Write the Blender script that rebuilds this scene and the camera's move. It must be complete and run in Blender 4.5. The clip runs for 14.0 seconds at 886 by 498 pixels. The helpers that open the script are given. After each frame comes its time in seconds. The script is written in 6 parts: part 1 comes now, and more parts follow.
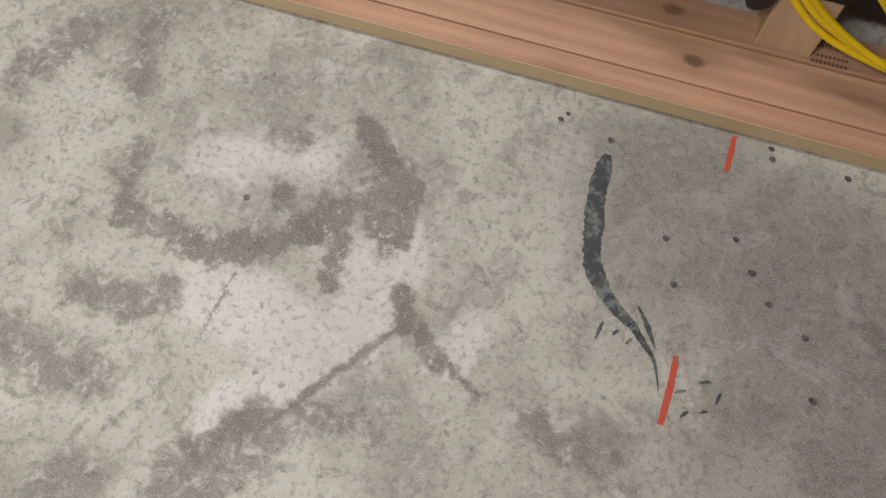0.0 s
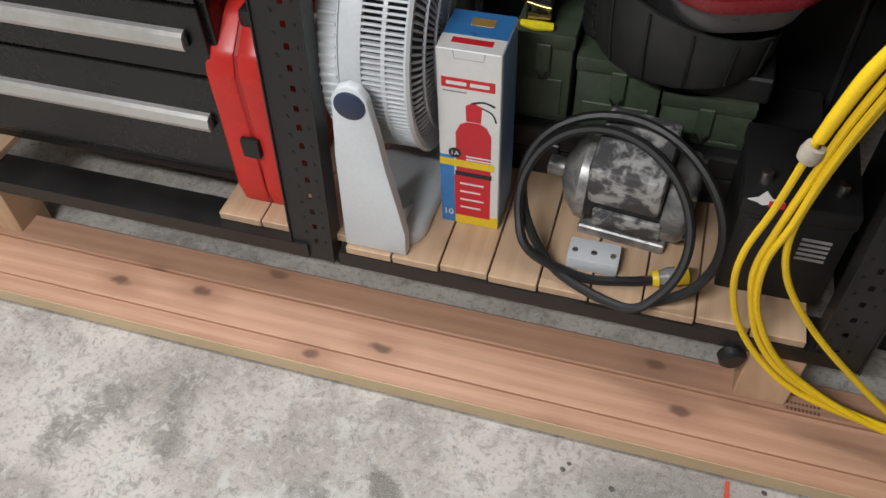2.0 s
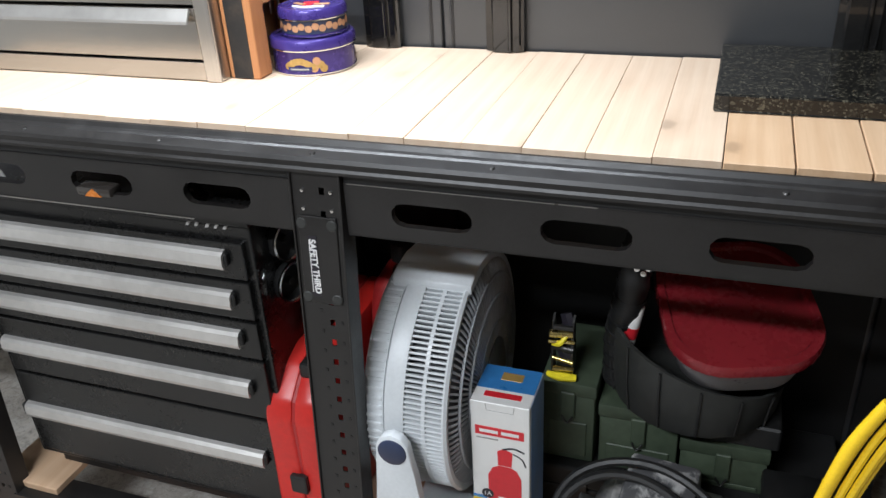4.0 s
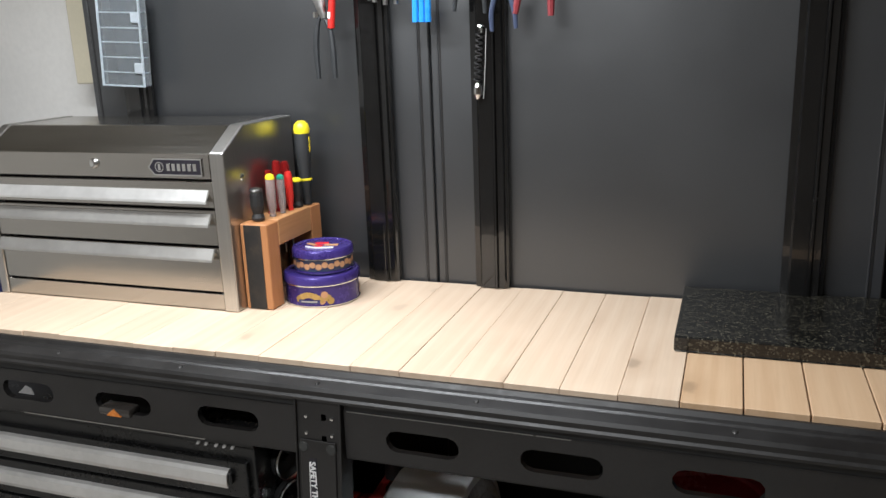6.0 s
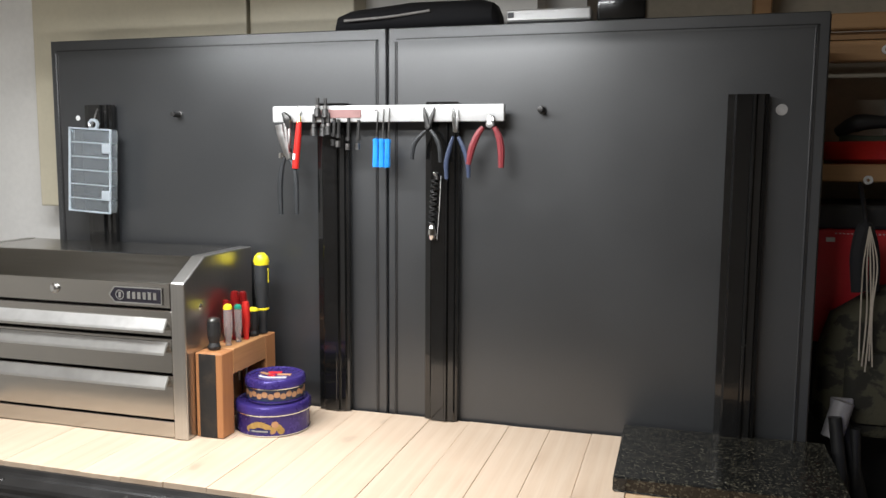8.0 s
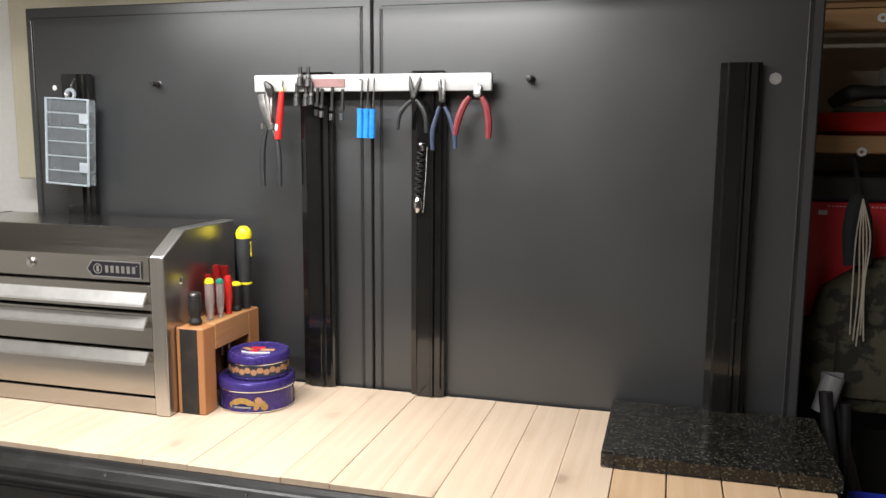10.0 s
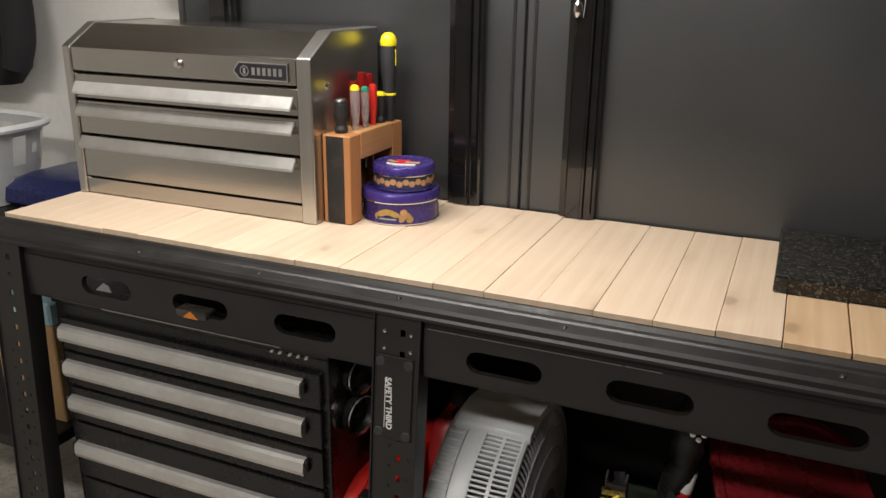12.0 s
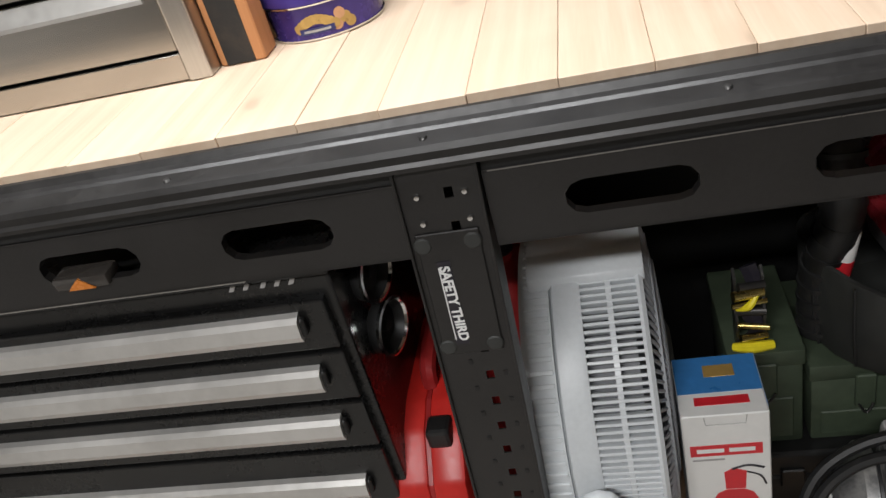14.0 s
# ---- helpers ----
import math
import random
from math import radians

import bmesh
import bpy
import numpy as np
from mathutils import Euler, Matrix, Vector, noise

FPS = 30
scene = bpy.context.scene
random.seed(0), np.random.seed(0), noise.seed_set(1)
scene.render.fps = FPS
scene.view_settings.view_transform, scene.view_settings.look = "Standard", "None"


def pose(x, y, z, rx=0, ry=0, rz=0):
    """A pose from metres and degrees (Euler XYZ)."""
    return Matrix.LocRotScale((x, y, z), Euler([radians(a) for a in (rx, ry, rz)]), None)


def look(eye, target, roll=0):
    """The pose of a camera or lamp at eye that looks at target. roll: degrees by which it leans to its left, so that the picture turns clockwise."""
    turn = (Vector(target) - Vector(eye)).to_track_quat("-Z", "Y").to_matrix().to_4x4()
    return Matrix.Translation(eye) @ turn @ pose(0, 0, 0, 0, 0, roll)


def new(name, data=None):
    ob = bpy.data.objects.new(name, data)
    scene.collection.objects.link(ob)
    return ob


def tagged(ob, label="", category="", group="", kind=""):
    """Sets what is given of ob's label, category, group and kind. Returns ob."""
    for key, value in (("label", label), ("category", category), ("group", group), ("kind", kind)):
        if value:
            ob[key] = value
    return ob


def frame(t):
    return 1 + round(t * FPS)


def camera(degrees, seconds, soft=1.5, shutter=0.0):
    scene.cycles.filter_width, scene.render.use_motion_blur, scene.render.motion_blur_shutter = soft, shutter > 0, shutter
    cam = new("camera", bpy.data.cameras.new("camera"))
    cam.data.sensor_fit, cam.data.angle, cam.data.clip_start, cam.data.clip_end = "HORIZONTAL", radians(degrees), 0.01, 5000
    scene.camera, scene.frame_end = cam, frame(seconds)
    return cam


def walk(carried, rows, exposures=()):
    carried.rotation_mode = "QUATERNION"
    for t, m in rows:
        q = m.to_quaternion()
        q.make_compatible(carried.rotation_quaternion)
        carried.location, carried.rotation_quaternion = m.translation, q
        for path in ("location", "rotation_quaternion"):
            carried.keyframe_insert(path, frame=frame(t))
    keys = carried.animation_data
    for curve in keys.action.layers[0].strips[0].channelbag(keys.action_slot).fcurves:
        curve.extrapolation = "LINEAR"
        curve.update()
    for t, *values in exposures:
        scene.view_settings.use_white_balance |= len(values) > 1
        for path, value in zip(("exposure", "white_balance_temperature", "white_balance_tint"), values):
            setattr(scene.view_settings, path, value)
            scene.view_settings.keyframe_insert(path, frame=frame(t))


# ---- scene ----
cam = camera(57.0, 14.0)
PATH = [
    (0, (0.06, 0.091, 1.238), (-0.202, 0.732, -0.638), -4.2),
    (0.5, (0.05, 0.094, 1.253), (-0.226, 0.834, -0.585), -3.0),
    (1, (0.024, 0.112, 1.283), (-0.256, 0.954, -0.51), -1.5),
    (1.5, (0.027, 0.121, 1.343), (-0.327, 1.169, -0.324), -2.7),
    (2, (0.026, 0.108, 1.388), (-0.389, 1.353, -0.122), -2.6),
    (2.5, (0.033, 0.096, 1.426), (-0.446, 1.472, 0.056), -3.4),
    (3, (0.047, 0.094, 1.46), (-0.543, 1.575, 0.253), -5.2),
    (3.5, (0.047, 0.073, 1.516), (-0.557, 1.661, 0.461), -4.0),
    (4, (0.059, 0.05, 1.552), (-0.56, 1.698, 0.602), -3.3),
    (6.5, (0.122, -0.083, 1.683), (-0.538, 1.762, 1.285), -1.7),
    (7, (0.127, -0.099, 1.701), (-0.539, 1.76, 1.381), -0.4),
    (7.5, (0.139, -0.113, 1.712), (-0.485, 1.77, 1.459), -0.1),
    (7.7, (0.137, -0.124, 1.719), (-0.431, 1.78, 1.492), 0.2),
    (10, (0.137, -0.087, 1.706), (-0.396, 1.819, 1.421), 0.4),
    (10.5, (0.142, -0.09, 1.695), (-0.408, 1.808, 1.385), 0.4),
    (11, (0.106, -0.088, 1.657), (-0.615, 1.734, 1.257), 0.1),
    (11.5, (0.072, -0.073, 1.629), (-0.693, 1.688, 1.07), 0.2),
    (12, (0.037, -0.052, 1.605), (-0.714, 1.691, 0.975), 0.7),
    (12.5, (-0.045, -0.006, 1.553), (-0.771, 1.729, 0.873), 0.8),
    (13, (-0.13, 0.065, 1.511), (-0.695, 1.796, 0.684), -0.2),
    (13.5, (-0.22, 0.208, 1.464), (-0.719, 1.906, 0.532), -6.0),
    (14, (-0.336, 0.364, 1.431), (-0.789, 1.997, 0.369), -16.0),
]
EXPOSURES = [
    (0.0, 0.12, 6450, 10), (1.0, 0.10, 6450, 10), (1.5, 0.20, 6300, 10), (2.0, 0.52, 6050, 10), (2.5, 0.97, 5800, 9),
    (3.0, 1.28, 5700, 8), (3.5, 1.12, 5600, 8), (4.0, 0.60, 5700, 8), (5.5, 0.25, 5850, 8), (6.5, 0.14, 6000, 9), (7.5, 0.18, 6050, 9),
    (10.0, 0.20, 6300, 10), (11.0, 0.05, 6450, 10), (12.0, -0.12, 6650, 10), (13.0, -0.08, 6500, 10), (14.0, 0.15, 6150, 10),
]
walk(cam, [(t, look(eye, target, roll)) for t, eye, target, roll in PATH], EXPOSURES)

# ---- world, light ----
world = bpy.data.worlds.new("world")
scene.world = world
world.use_nodes = True
world.node_tree.nodes["Background"].inputs[0].default_value = (0.9, 0.95, 1.0, 1)
world.node_tree.nodes["Background"].inputs[1].default_value = 0.03


def area_lamp(name, m, sx, sy, power, colour):
    data = bpy.data.lights.new(name, "AREA")
    data.shape, data.size, data.size_y, data.energy, data.color = "RECTANGLE", sx, sy, power, colour
    ob = new(name, data)
    ob.matrix_world = m
    return ob


LAMP = (-0.70, 1.06, 2.12)
area_lamp("shop_light_glow", pose(LAMP[0], LAMP[1], LAMP[2] - 0.035), 1.15, 0.12, 19, (1.0, 0.975, 0.94))
area_lamp("garage_light_glow", pose(-0.85, -0.80, 2.60), 1.15, 0.16, 59, (1.0, 0.96, 0.91))


# ---- materials ----
def nodes_of(name):
    m = bpy.data.materials.new(name)
    m.use_nodes = True
    nt = m.node_tree
    return m, nt, nt.nodes["Principled BSDF"]


def link(nt, a, b):
    nt.links.new(a, b)


def node(nt, kind, **inputs):
    n = nt.nodes.new(kind)
    for k, v in inputs.items():
        key = k.replace("_", " ")
        if key in n.inputs:
            n.inputs[key].default_value = v
    return n


def math_node(nt, op, a, b=None, clamp=False):
    n = nt.nodes.new("ShaderNodeMath")
    n.operation, n.use_clamp = op, clamp
    for i, v in enumerate((a, b)):
        if v is None:
            continue
        if isinstance(v, (int, float)):
            n.inputs[i].default_value = v
        else:
            nt.links.new(v, n.inputs[i])
    return n.outputs[0]


def mix_colour(nt, fac, a, b, blend="MIX"):
    n = nt.nodes.new("ShaderNodeMix")
    n.data_type, n.blend_type = "RGBA", blend
    for sock, v in ((n.inputs[0], fac), (n.inputs[6], a), (n.inputs[7], b)):
        if isinstance(v, (int, float)):
            sock.default_value = v
        elif isinstance(v, tuple):
            sock.default_value = (*v[:3], 1)
        else:
            nt.links.new(v, sock)
    return n.outputs[2]


def ramp(nt, value, lo, hi):
    n = nt.nodes.new("ShaderNodeMapRange")
    n.interpolation_type = "SMOOTHSTEP"
    n.inputs[1].default_value, n.inputs[2].default_value = lo, hi
    nt.links.new(value, n.inputs[0])
    return n.outputs[0]


def coords(nt, scale=(1, 1, 1), wander=0.0):
    tc = nt.nodes.new("ShaderNodeTexCoord")
    mp = nt.nodes.new("ShaderNodeMapping")
    mp.inputs[3].default_value = scale
    nt.links.new(tc.outputs["Object"], mp.inputs[0])
    if wander:
        info = nt.nodes.new("ShaderNodeObjectInfo")
        cm = nt.nodes.new("ShaderNodeCombineXYZ")
        for i in range(3):
            nt.links.new(math_node(nt, "MULTIPLY", info.outputs["Random"], wander * (1 + 0.37 * i)), cm.inputs[i])
        nt.links.new(cm.outputs[0], mp.inputs[1])
    return mp.outputs[0]


def noise_tex(nt, vec, scale, detail=4.0, rough=0.55, warp=0.0):
    n = nt.nodes.new("ShaderNodeTexNoise")
    n.inputs["Scale"].default_value, n.inputs["Detail"].default_value = scale, detail
    n.inputs["Roughness"].default_value, n.inputs["Distortion"].default_value = rough, warp
    nt.links.new(vec, n.inputs["Vector"])
    return n.outputs[0]


def bump(nt, bsdf, height, strength, distance=0.001):
    b = nt.nodes.new("ShaderNodeBump")
    b.inputs["Strength"].default_value, b.inputs["Distance"].default_value = strength, distance
    nt.links.new(height, b.inputs["Height"])
    nt.links.new(b.outputs[0], bsdf.inputs["Normal"])


def tint(c, f):
    return tuple(min(1.0, v * f) for v in c)


def plain(name, colour, rough=0.5, metal=0.0, var=0.15, big=6.0, fine=90.0, relief=0.15, coat=0.0, stretch=(1, 1, 1), spread=0.12):
    """Painted, moulded or metal surface: blotches, fine grain, uneven gloss."""
    m, nt, b = nodes_of(name)
    v = coords(nt, stretch, 3.0)
    n1, n2 = noise_tex(nt, v, big), noise_tex(nt, v, fine, 3.0)
    f = math_node(nt, "ADD", math_node(nt, "MULTIPLY", n1, 0.65), math_node(nt, "MULTIPLY", n2, 0.35))
    link(nt, mix_colour(nt, ramp(nt, f, 0.32, 0.68), tint(colour, 1 - var), tint(colour, 1 + var)), b.inputs["Base Color"])
    r = nt.nodes.new("ShaderNodeMapRange")
    r.inputs[1].default_value, r.inputs[2].default_value = 0.3, 0.7
    r.inputs[3].default_value, r.inputs[4].default_value = max(0.02, rough - spread), min(1.0, rough + spread)
    link(nt, f, r.inputs[0])
    link(nt, r.outputs[0], b.inputs["Roughness"])
    b.inputs["Metallic"].default_value = metal
    b.inputs["Coat Weight"].default_value = coat
    if relief:
        bump(nt, b, n2, relief)
    return m


def wood(name, light, dark, axis, knots=0.35, rough=0.6, pale=0.0):
    """Sawn softwood with grain along one axis, differing from piece to piece."""
    m, nt, b = nodes_of(name)
    st = [9.0, 9.0, 9.0]
    st[axis] = 0.55
    v = coords(nt, tuple(st), 7.0)
    st2 = [60.0, 60.0, 60.0]
    st2[axis] = 2.0
    v2 = coords(nt, tuple(st2), 11.0)
    rings = nt.nodes.new("ShaderNodeTexWave")
    rings.wave_type, rings.bands_direction = "BANDS", "XYZ"[1 if axis == 0 else 0]
    rings.inputs["Scale"].default_value, rings.inputs["Distortion"].default_value = 1.1, 8.0
    rings.inputs["Detail"].default_value, rings.inputs["Detail Scale"].default_value = 2.0, 0.7
    link(nt, v, rings.inputs["Vector"])
    fibre = noise_tex(nt, v2, 3.0, 5.0, 0.6)
    blot = noise_tex(nt, coords(nt, (1, 1, 1), 5.0), 5.0, 3.0)
    col = mix_colour(nt, math_node(nt, "MULTIPLY", rings.outputs[1], 0.40), light, dark)
    col = mix_colour(nt, math_node(nt, "MULTIPLY", ramp(nt, fibre, 0.35, 0.75), 0.35), col, tint(dark, 0.9))
    col = mix_colour(nt, math_node(nt, "MULTIPLY", ramp(nt, blot, 0.4, 0.75), 0.35), col, tint(light, 1.12))
    kst = [5.0, 5.0, 5.0]
    kst[axis] = 2.6
    vor = nt.nodes.new("ShaderNodeTexVoronoi")
    vor.inputs["Scale"].default_value = 1.0
    vor.voronoi_dimensions = "2D"
    kv = nt.nodes.new("ShaderNodeVectorMath")
    link(nt, coords(nt, tuple(kst), 9.0), kv.inputs[0])
    kn = nt.nodes.new("ShaderNodeVectorMath")
    kn.operation = "SCALE"
    kn.inputs["Scale"].default_value = 0.09
    kt = nt.nodes.new("ShaderNodeTexNoise")
    kt.inputs["Scale"].default_value = 25.0
    link(nt, coords(nt), kt.inputs["Vector"])
    link(nt, kt.outputs["Color"], kn.inputs[0])
    link(nt, kn.outputs[0], kv.inputs[1])
    link(nt, kv.outputs[0], vor.inputs["Vector"])
    halo = math_node(nt, "SUBTRACT", 1.0, ramp(nt, vor.outputs["Distance"], 0.05, 0.24))
    col = mix_colour(nt, math_node(nt, "MULTIPLY", halo, 0.45), col, tint(dark, 0.85))
    core = math_node(nt, "SUBTRACT", 1.0, ramp(nt, vor.outputs["Distance"], 0.025, 0.075))
    col = mix_colour(nt, math_node(nt, "MULTIPLY", core, knots), col, tint(dark, 0.30))
    info = nt.nodes.new("ShaderNodeObjectInfo")
    col = mix_colour(nt, math_node(nt, "MULTIPLY", info.outputs["Random"], 0.45), col, tint(light, 0.8 + 0.35 * pale))
    link(nt, col, b.inputs["Base Color"])
    b.inputs["Roughness"].default_value = rough
    bump(nt, b, fibre, 0.35, 0.0008)
    return m


def brushed(name, colour, axis, rough=0.3):
    """Brushed sheet metal, drawn along one axis."""
    m, nt, b = nodes_of(name)
    st = [220.0, 220.0, 220.0]
    st[axis] = 3.0
    n1 = noise_tex(nt, coords(nt, tuple(st), 3.0), 1.0, 4.0)
    n2 = noise_tex(nt, coords(nt, (1, 1, 1), 3.0), 7.0, 3.0)
    f = math_node(nt, "ADD", math_node(nt, "MULTIPLY", n1, 0.7), math_node(nt, "MULTIPLY", n2, 0.3))
    link(nt, mix_colour(nt, f, tint(colour, 0.82), tint(colour, 1.12)), b.inputs["Base Color"])
    link(nt, math_node(nt, "ADD", math_node(nt, "MULTIPLY", f, 0.18), rough - 0.09), b.inputs["Roughness"])
    b.inputs["Metallic"].default_value = 1.0
    bump(nt, b, n1, 0.12, 0.0004)
    return m


def concrete():
    """Old garage slab: cloudy grey cement, pale worn patches, oily arms, specks."""
    m, nt, b = nodes_of("garage_concrete")
    tc = nt.nodes.new("ShaderNodeTexCoord")
    pos = tc.outputs["Object"]
    cloud = noise_tex(nt, pos, 2.6, 9.0, 0.62, 0.4)
    mid = noise_tex(nt, pos, 11.0, 8.0, 0.68, 0.6)
    fine = noise_tex(nt, pos, 85.0, 6.0, 0.7)
    grit = noise_tex(nt, pos, 420.0, 2.0, 0.6)
    wob = nt.nodes.new("ShaderNodeTexNoise")
    wob.inputs["Scale"].default_value, wob.inputs["Detail"].default_value = 9.0, 5.0
    link(nt, pos, wob.inputs["Vector"])
    sub = nt.nodes.new("ShaderNodeVectorMath")
    sub.operation = "SUBTRACT"
    link(nt, wob.outputs["Color"], sub.inputs[0])
    sub.inputs[1].default_value = (0.5, 0.5, 0.5)
    sc = nt.nodes.new("ShaderNodeVectorMath")
    sc.operation = "SCALE"
    sc.inputs["Scale"].default_value = 0.13
    link(nt, sub.outputs[0], sc.inputs[0])
    add = nt.nodes.new("ShaderNodeVectorMath")
    link(nt, pos, add.inputs[0])
    link(nt, sc.outputs[0], add.inputs[1])
    wob2 = nt.nodes.new("ShaderNodeTexNoise")
    wob2.inputs["Scale"].default_value, wob2.inputs["Detail"].default_value, wob2.inputs["Roughness"].default_value = 38.0, 6.0, 0.7
    link(nt, pos, wob2.inputs["Vector"])
    sub2 = nt.nodes.new("ShaderNodeVectorMath")
    sub2.operation = "SUBTRACT"
    link(nt, wob2.outputs["Color"], sub2.inputs[0])
    sub2.inputs[1].default_value = (0.5, 0.5, 0.5)
    sc2 = nt.nodes.new("ShaderNodeVectorMath")
    sc2.operation = "SCALE"
    sc2.inputs["Scale"].default_value = 0.075
    link(nt, sub2.outputs[0], sc2.inputs[0])
    add2 = nt.nodes.new("ShaderNodeVectorMath")
    link(nt, add.outputs[0], add2.inputs[0])
    link(nt, sc2.outputs[0], add2.inputs[1])
    warped = add2.outputs[0]
    sc3 = nt.nodes.new("ShaderNodeVectorMath")
    sc3.operation = "SCALE"
    sc3.inputs["Scale"].default_value = 0.035
    link(nt, sub2.outputs[0], sc3.inputs[0])
    add3 = nt.nodes.new("ShaderNodeVectorMath")
    link(nt, pos, add3.inputs[0])
    link(nt, sc3.outputs[0], add3.inputs[1])
    thin = add3.outputs[0]

    def streak(a, c, r, soft, vec=warped):
        """Mask round the straight line from a to c."""
        a, c = Vector((*a, 0)), Vector((*c, 0))
        d = c - a
        s1 = nt.nodes.new("ShaderNodeVectorMath")
        s1.operation = "SUBTRACT"
        link(nt, vec, s1.inputs[0])
        s1.inputs[1].default_value = a
        dt = nt.nodes.new("ShaderNodeVectorMath")
        dt.operation = "DOT_PRODUCT"
        link(nt, s1.outputs[0], dt.inputs[0])
        dt.inputs[1].default_value = d / d.length_squared
        h = math_node(nt, "ADD", dt.outputs["Value"], 0.0, True)
        s2 = nt.nodes.new("ShaderNodeVectorMath")
        s2.operation = "SCALE"
        s2.inputs[0].default_value = d
        link(nt, h, s2.inputs["Scale"])
        s3 = nt.nodes.new("ShaderNodeVectorMath")
        s3.operation = "DISTANCE"
        link(nt, s1.outputs[0], s3.inputs[0])
        link(nt, s2.outputs[0], s3.inputs[1])
        return math_node(nt, "SUBTRACT", 1.0, ramp(nt, s3.outputs["Value"], r - soft * 0.45, r + soft * 0.45))

    def union(masks):
        out = masks[0]
        for k in masks[1:]:
            out = math_node(nt, "MAXIMUM", out, k)
        return out

    col = mix_colour(nt, ramp(nt, cloud, 0.40, 0.60), (0.30, 0.275, 0.243), (0.48, 0.448, 0.402))
    col = mix_colour(nt, math_node(nt, "MULTIPLY", ramp(nt, mid, 0.54, 0.64), 0.6), col, (0.50, 0.49, 0.46))
    col = mix_colour(nt, math_node(nt, "MULTIPLY", ramp(nt, mid, 0.46, 0.36), 0.35), col, (0.13, 0.125, 0.112))
    crisp = noise_tex(nt, pos, 27.0, 9.0, 0.72, 0.8)
    col = mix_colour(nt, math_node(nt, "MULTIPLY", ramp(nt, crisp, 0.55, 0.60), 0.42), col, (0.13, 0.124, 0.11))
    col = mix_colour(nt, math_node(nt, "MULTIPLY", ramp(nt, crisp, 0.45, 0.40), 0.4), col, (0.50, 0.49, 0.465))
    pale = union([streak((-0.191, 0.497), (-0.197, 0.352), 0.058, 0.03), streak((-0.434, 0.324), (-0.249, 0.311), 0.060, 0.05), streak((-0.208, 0.331), (-0.34, 0.169), 0.050, 0.04),
                  streak((-0.539, 0.55), (-0.375, 0.591), 0.055, 0.06), streak((-0.059, 0.355), (-0.022, 0.393), 0.03, 0.03)])
    col = mix_colour(nt, math_node(nt, "MULTIPLY", pale, math_node(nt, "ADD", math_node(nt, "MULTIPLY", mid, 0.9), 0.15, True)), col, (0.62, 0.61, 0.59))
    arms = union([streak((-0.297, 0.668), (-0.229, 0.613), 0.026, 0.016), streak((-0.23, 0.603), (-0.219, 0.522), 0.044, 0.018),
                  streak((-0.299, 0.523), (-0.272, 0.406), 0.019, 0.012), streak((-0.281, 0.532), (-0.385, 0.45), 0.026, 0.018),
                  streak((-0.385, 0.445), (-0.462, 0.415), 0.033, 0.018), streak((-0.462, 0.412), (-0.639, 0.433), 0.030, 0.02),
                  streak((-0.647, 0.448), (-0.663, 0.528), 0.022, 0.04), streak((-0.4, 0.506), (-0.386, 0.506), 0.018, 0.02),
                  streak((-0.451, 0.621), (-0.416, 0.626), 0.022, 0.03), streak((-0.153, 0.425), (-0.125, 0.377), 0.017, 0.010, thin),
                  streak((-0.131, 0.377), (-0.288, 0.155), 0.008, 0.008, thin), streak((-0.288, 0.16), (-0.36, 0.109), 0.020, 0.03),
                  streak((-0.115, 0.378), (0.01, 0.305), 0.006, 0.010, thin), streak((-0.11, 0.378), (-0.063, 0.328), 0.015, 0.012, thin),
                  streak((-0.419, 0.373), (-0.429, 0.257), 0.003, 0.004, thin), streak((-0.787, 0.399), (-0.676, 0.396), 0.012, 0.02)])
    faint = union([streak((-0.384, 0.046), (-0.275, 0.160), 0.046, 0.03), streak((-0.565, -0.021), (-0.508, 0.032), 0.038, 0.04), streak((-0.659, 0.270), (-0.510, 0.318), 0.034, 0.03),
                   streak((-0.740, 0.140), (-0.561, 0.157), 0.045, 0.05), streak((-0.918, 0.621), (-0.860, 0.720), 0.040, 0.04), streak((-0.732, 0.630), (-0.745, 0.800), 0.030, 0.05),
                   streak((-0.210, 0.198), (-0.142, 0.212), 0.030, 0.025), streak((0.100, 0.300), (0.204, 0.285), 0.032, 0.03), streak((0.549, 0.571), (0.60, 0.555), 0.026, 0.02)])
    col = mix_colour(nt, math_node(nt, "MULTIPLY", faint, math_node(nt, "MULTIPLY", ramp(nt, crisp, 0.34, 0.52), 0.75)), col, (0.15, 0.138, 0.12))
    col = mix_colour(nt, math_node(nt, "MULTIPLY", arms, math_node(nt, "MULTIPLY", math_node(nt, "ADD", math_node(nt, "MULTIPLY", mid, -1.2), 1.4, True), ramp(nt, noise_tex(nt, pos, 48.0, 6.0, 0.7, 0.5), 0.34, 0.46))), col, (0.135, 0.122, 0.106))
    # slab colour darkened in two broad soft patches on the right
    right_darker = union([streak((0.222, 0.717), (0.615, 0.6), 0.17, 0.16), streak((0.463, 0.297), (0.719, 0.551), 0.16, 0.18)])
    col = mix_colour(nt, math_node(nt, "MULTIPLY", right_darker, 0.45), col, (0.15, 0.14, 0.135))
    vor = nt.nodes.new("ShaderNodeTexVoronoi")
    vor.inputs["Scale"].default_value = 26.0
    link(nt, thin, vor.inputs["Vector"])
    spot = math_node(nt, "MULTIPLY", math_node(nt, "SUBTRACT", 1.0, ramp(nt, vor.outputs["Distance"], 0.07, 0.15)), ramp(nt, noise_tex(nt, pos, 7.0, 2.0), 0.47, 0.54))
    col = mix_colour(nt, math_node(nt, "MULTIPLY", spot, 0.5), col, (0.07, 0.065, 0.06))
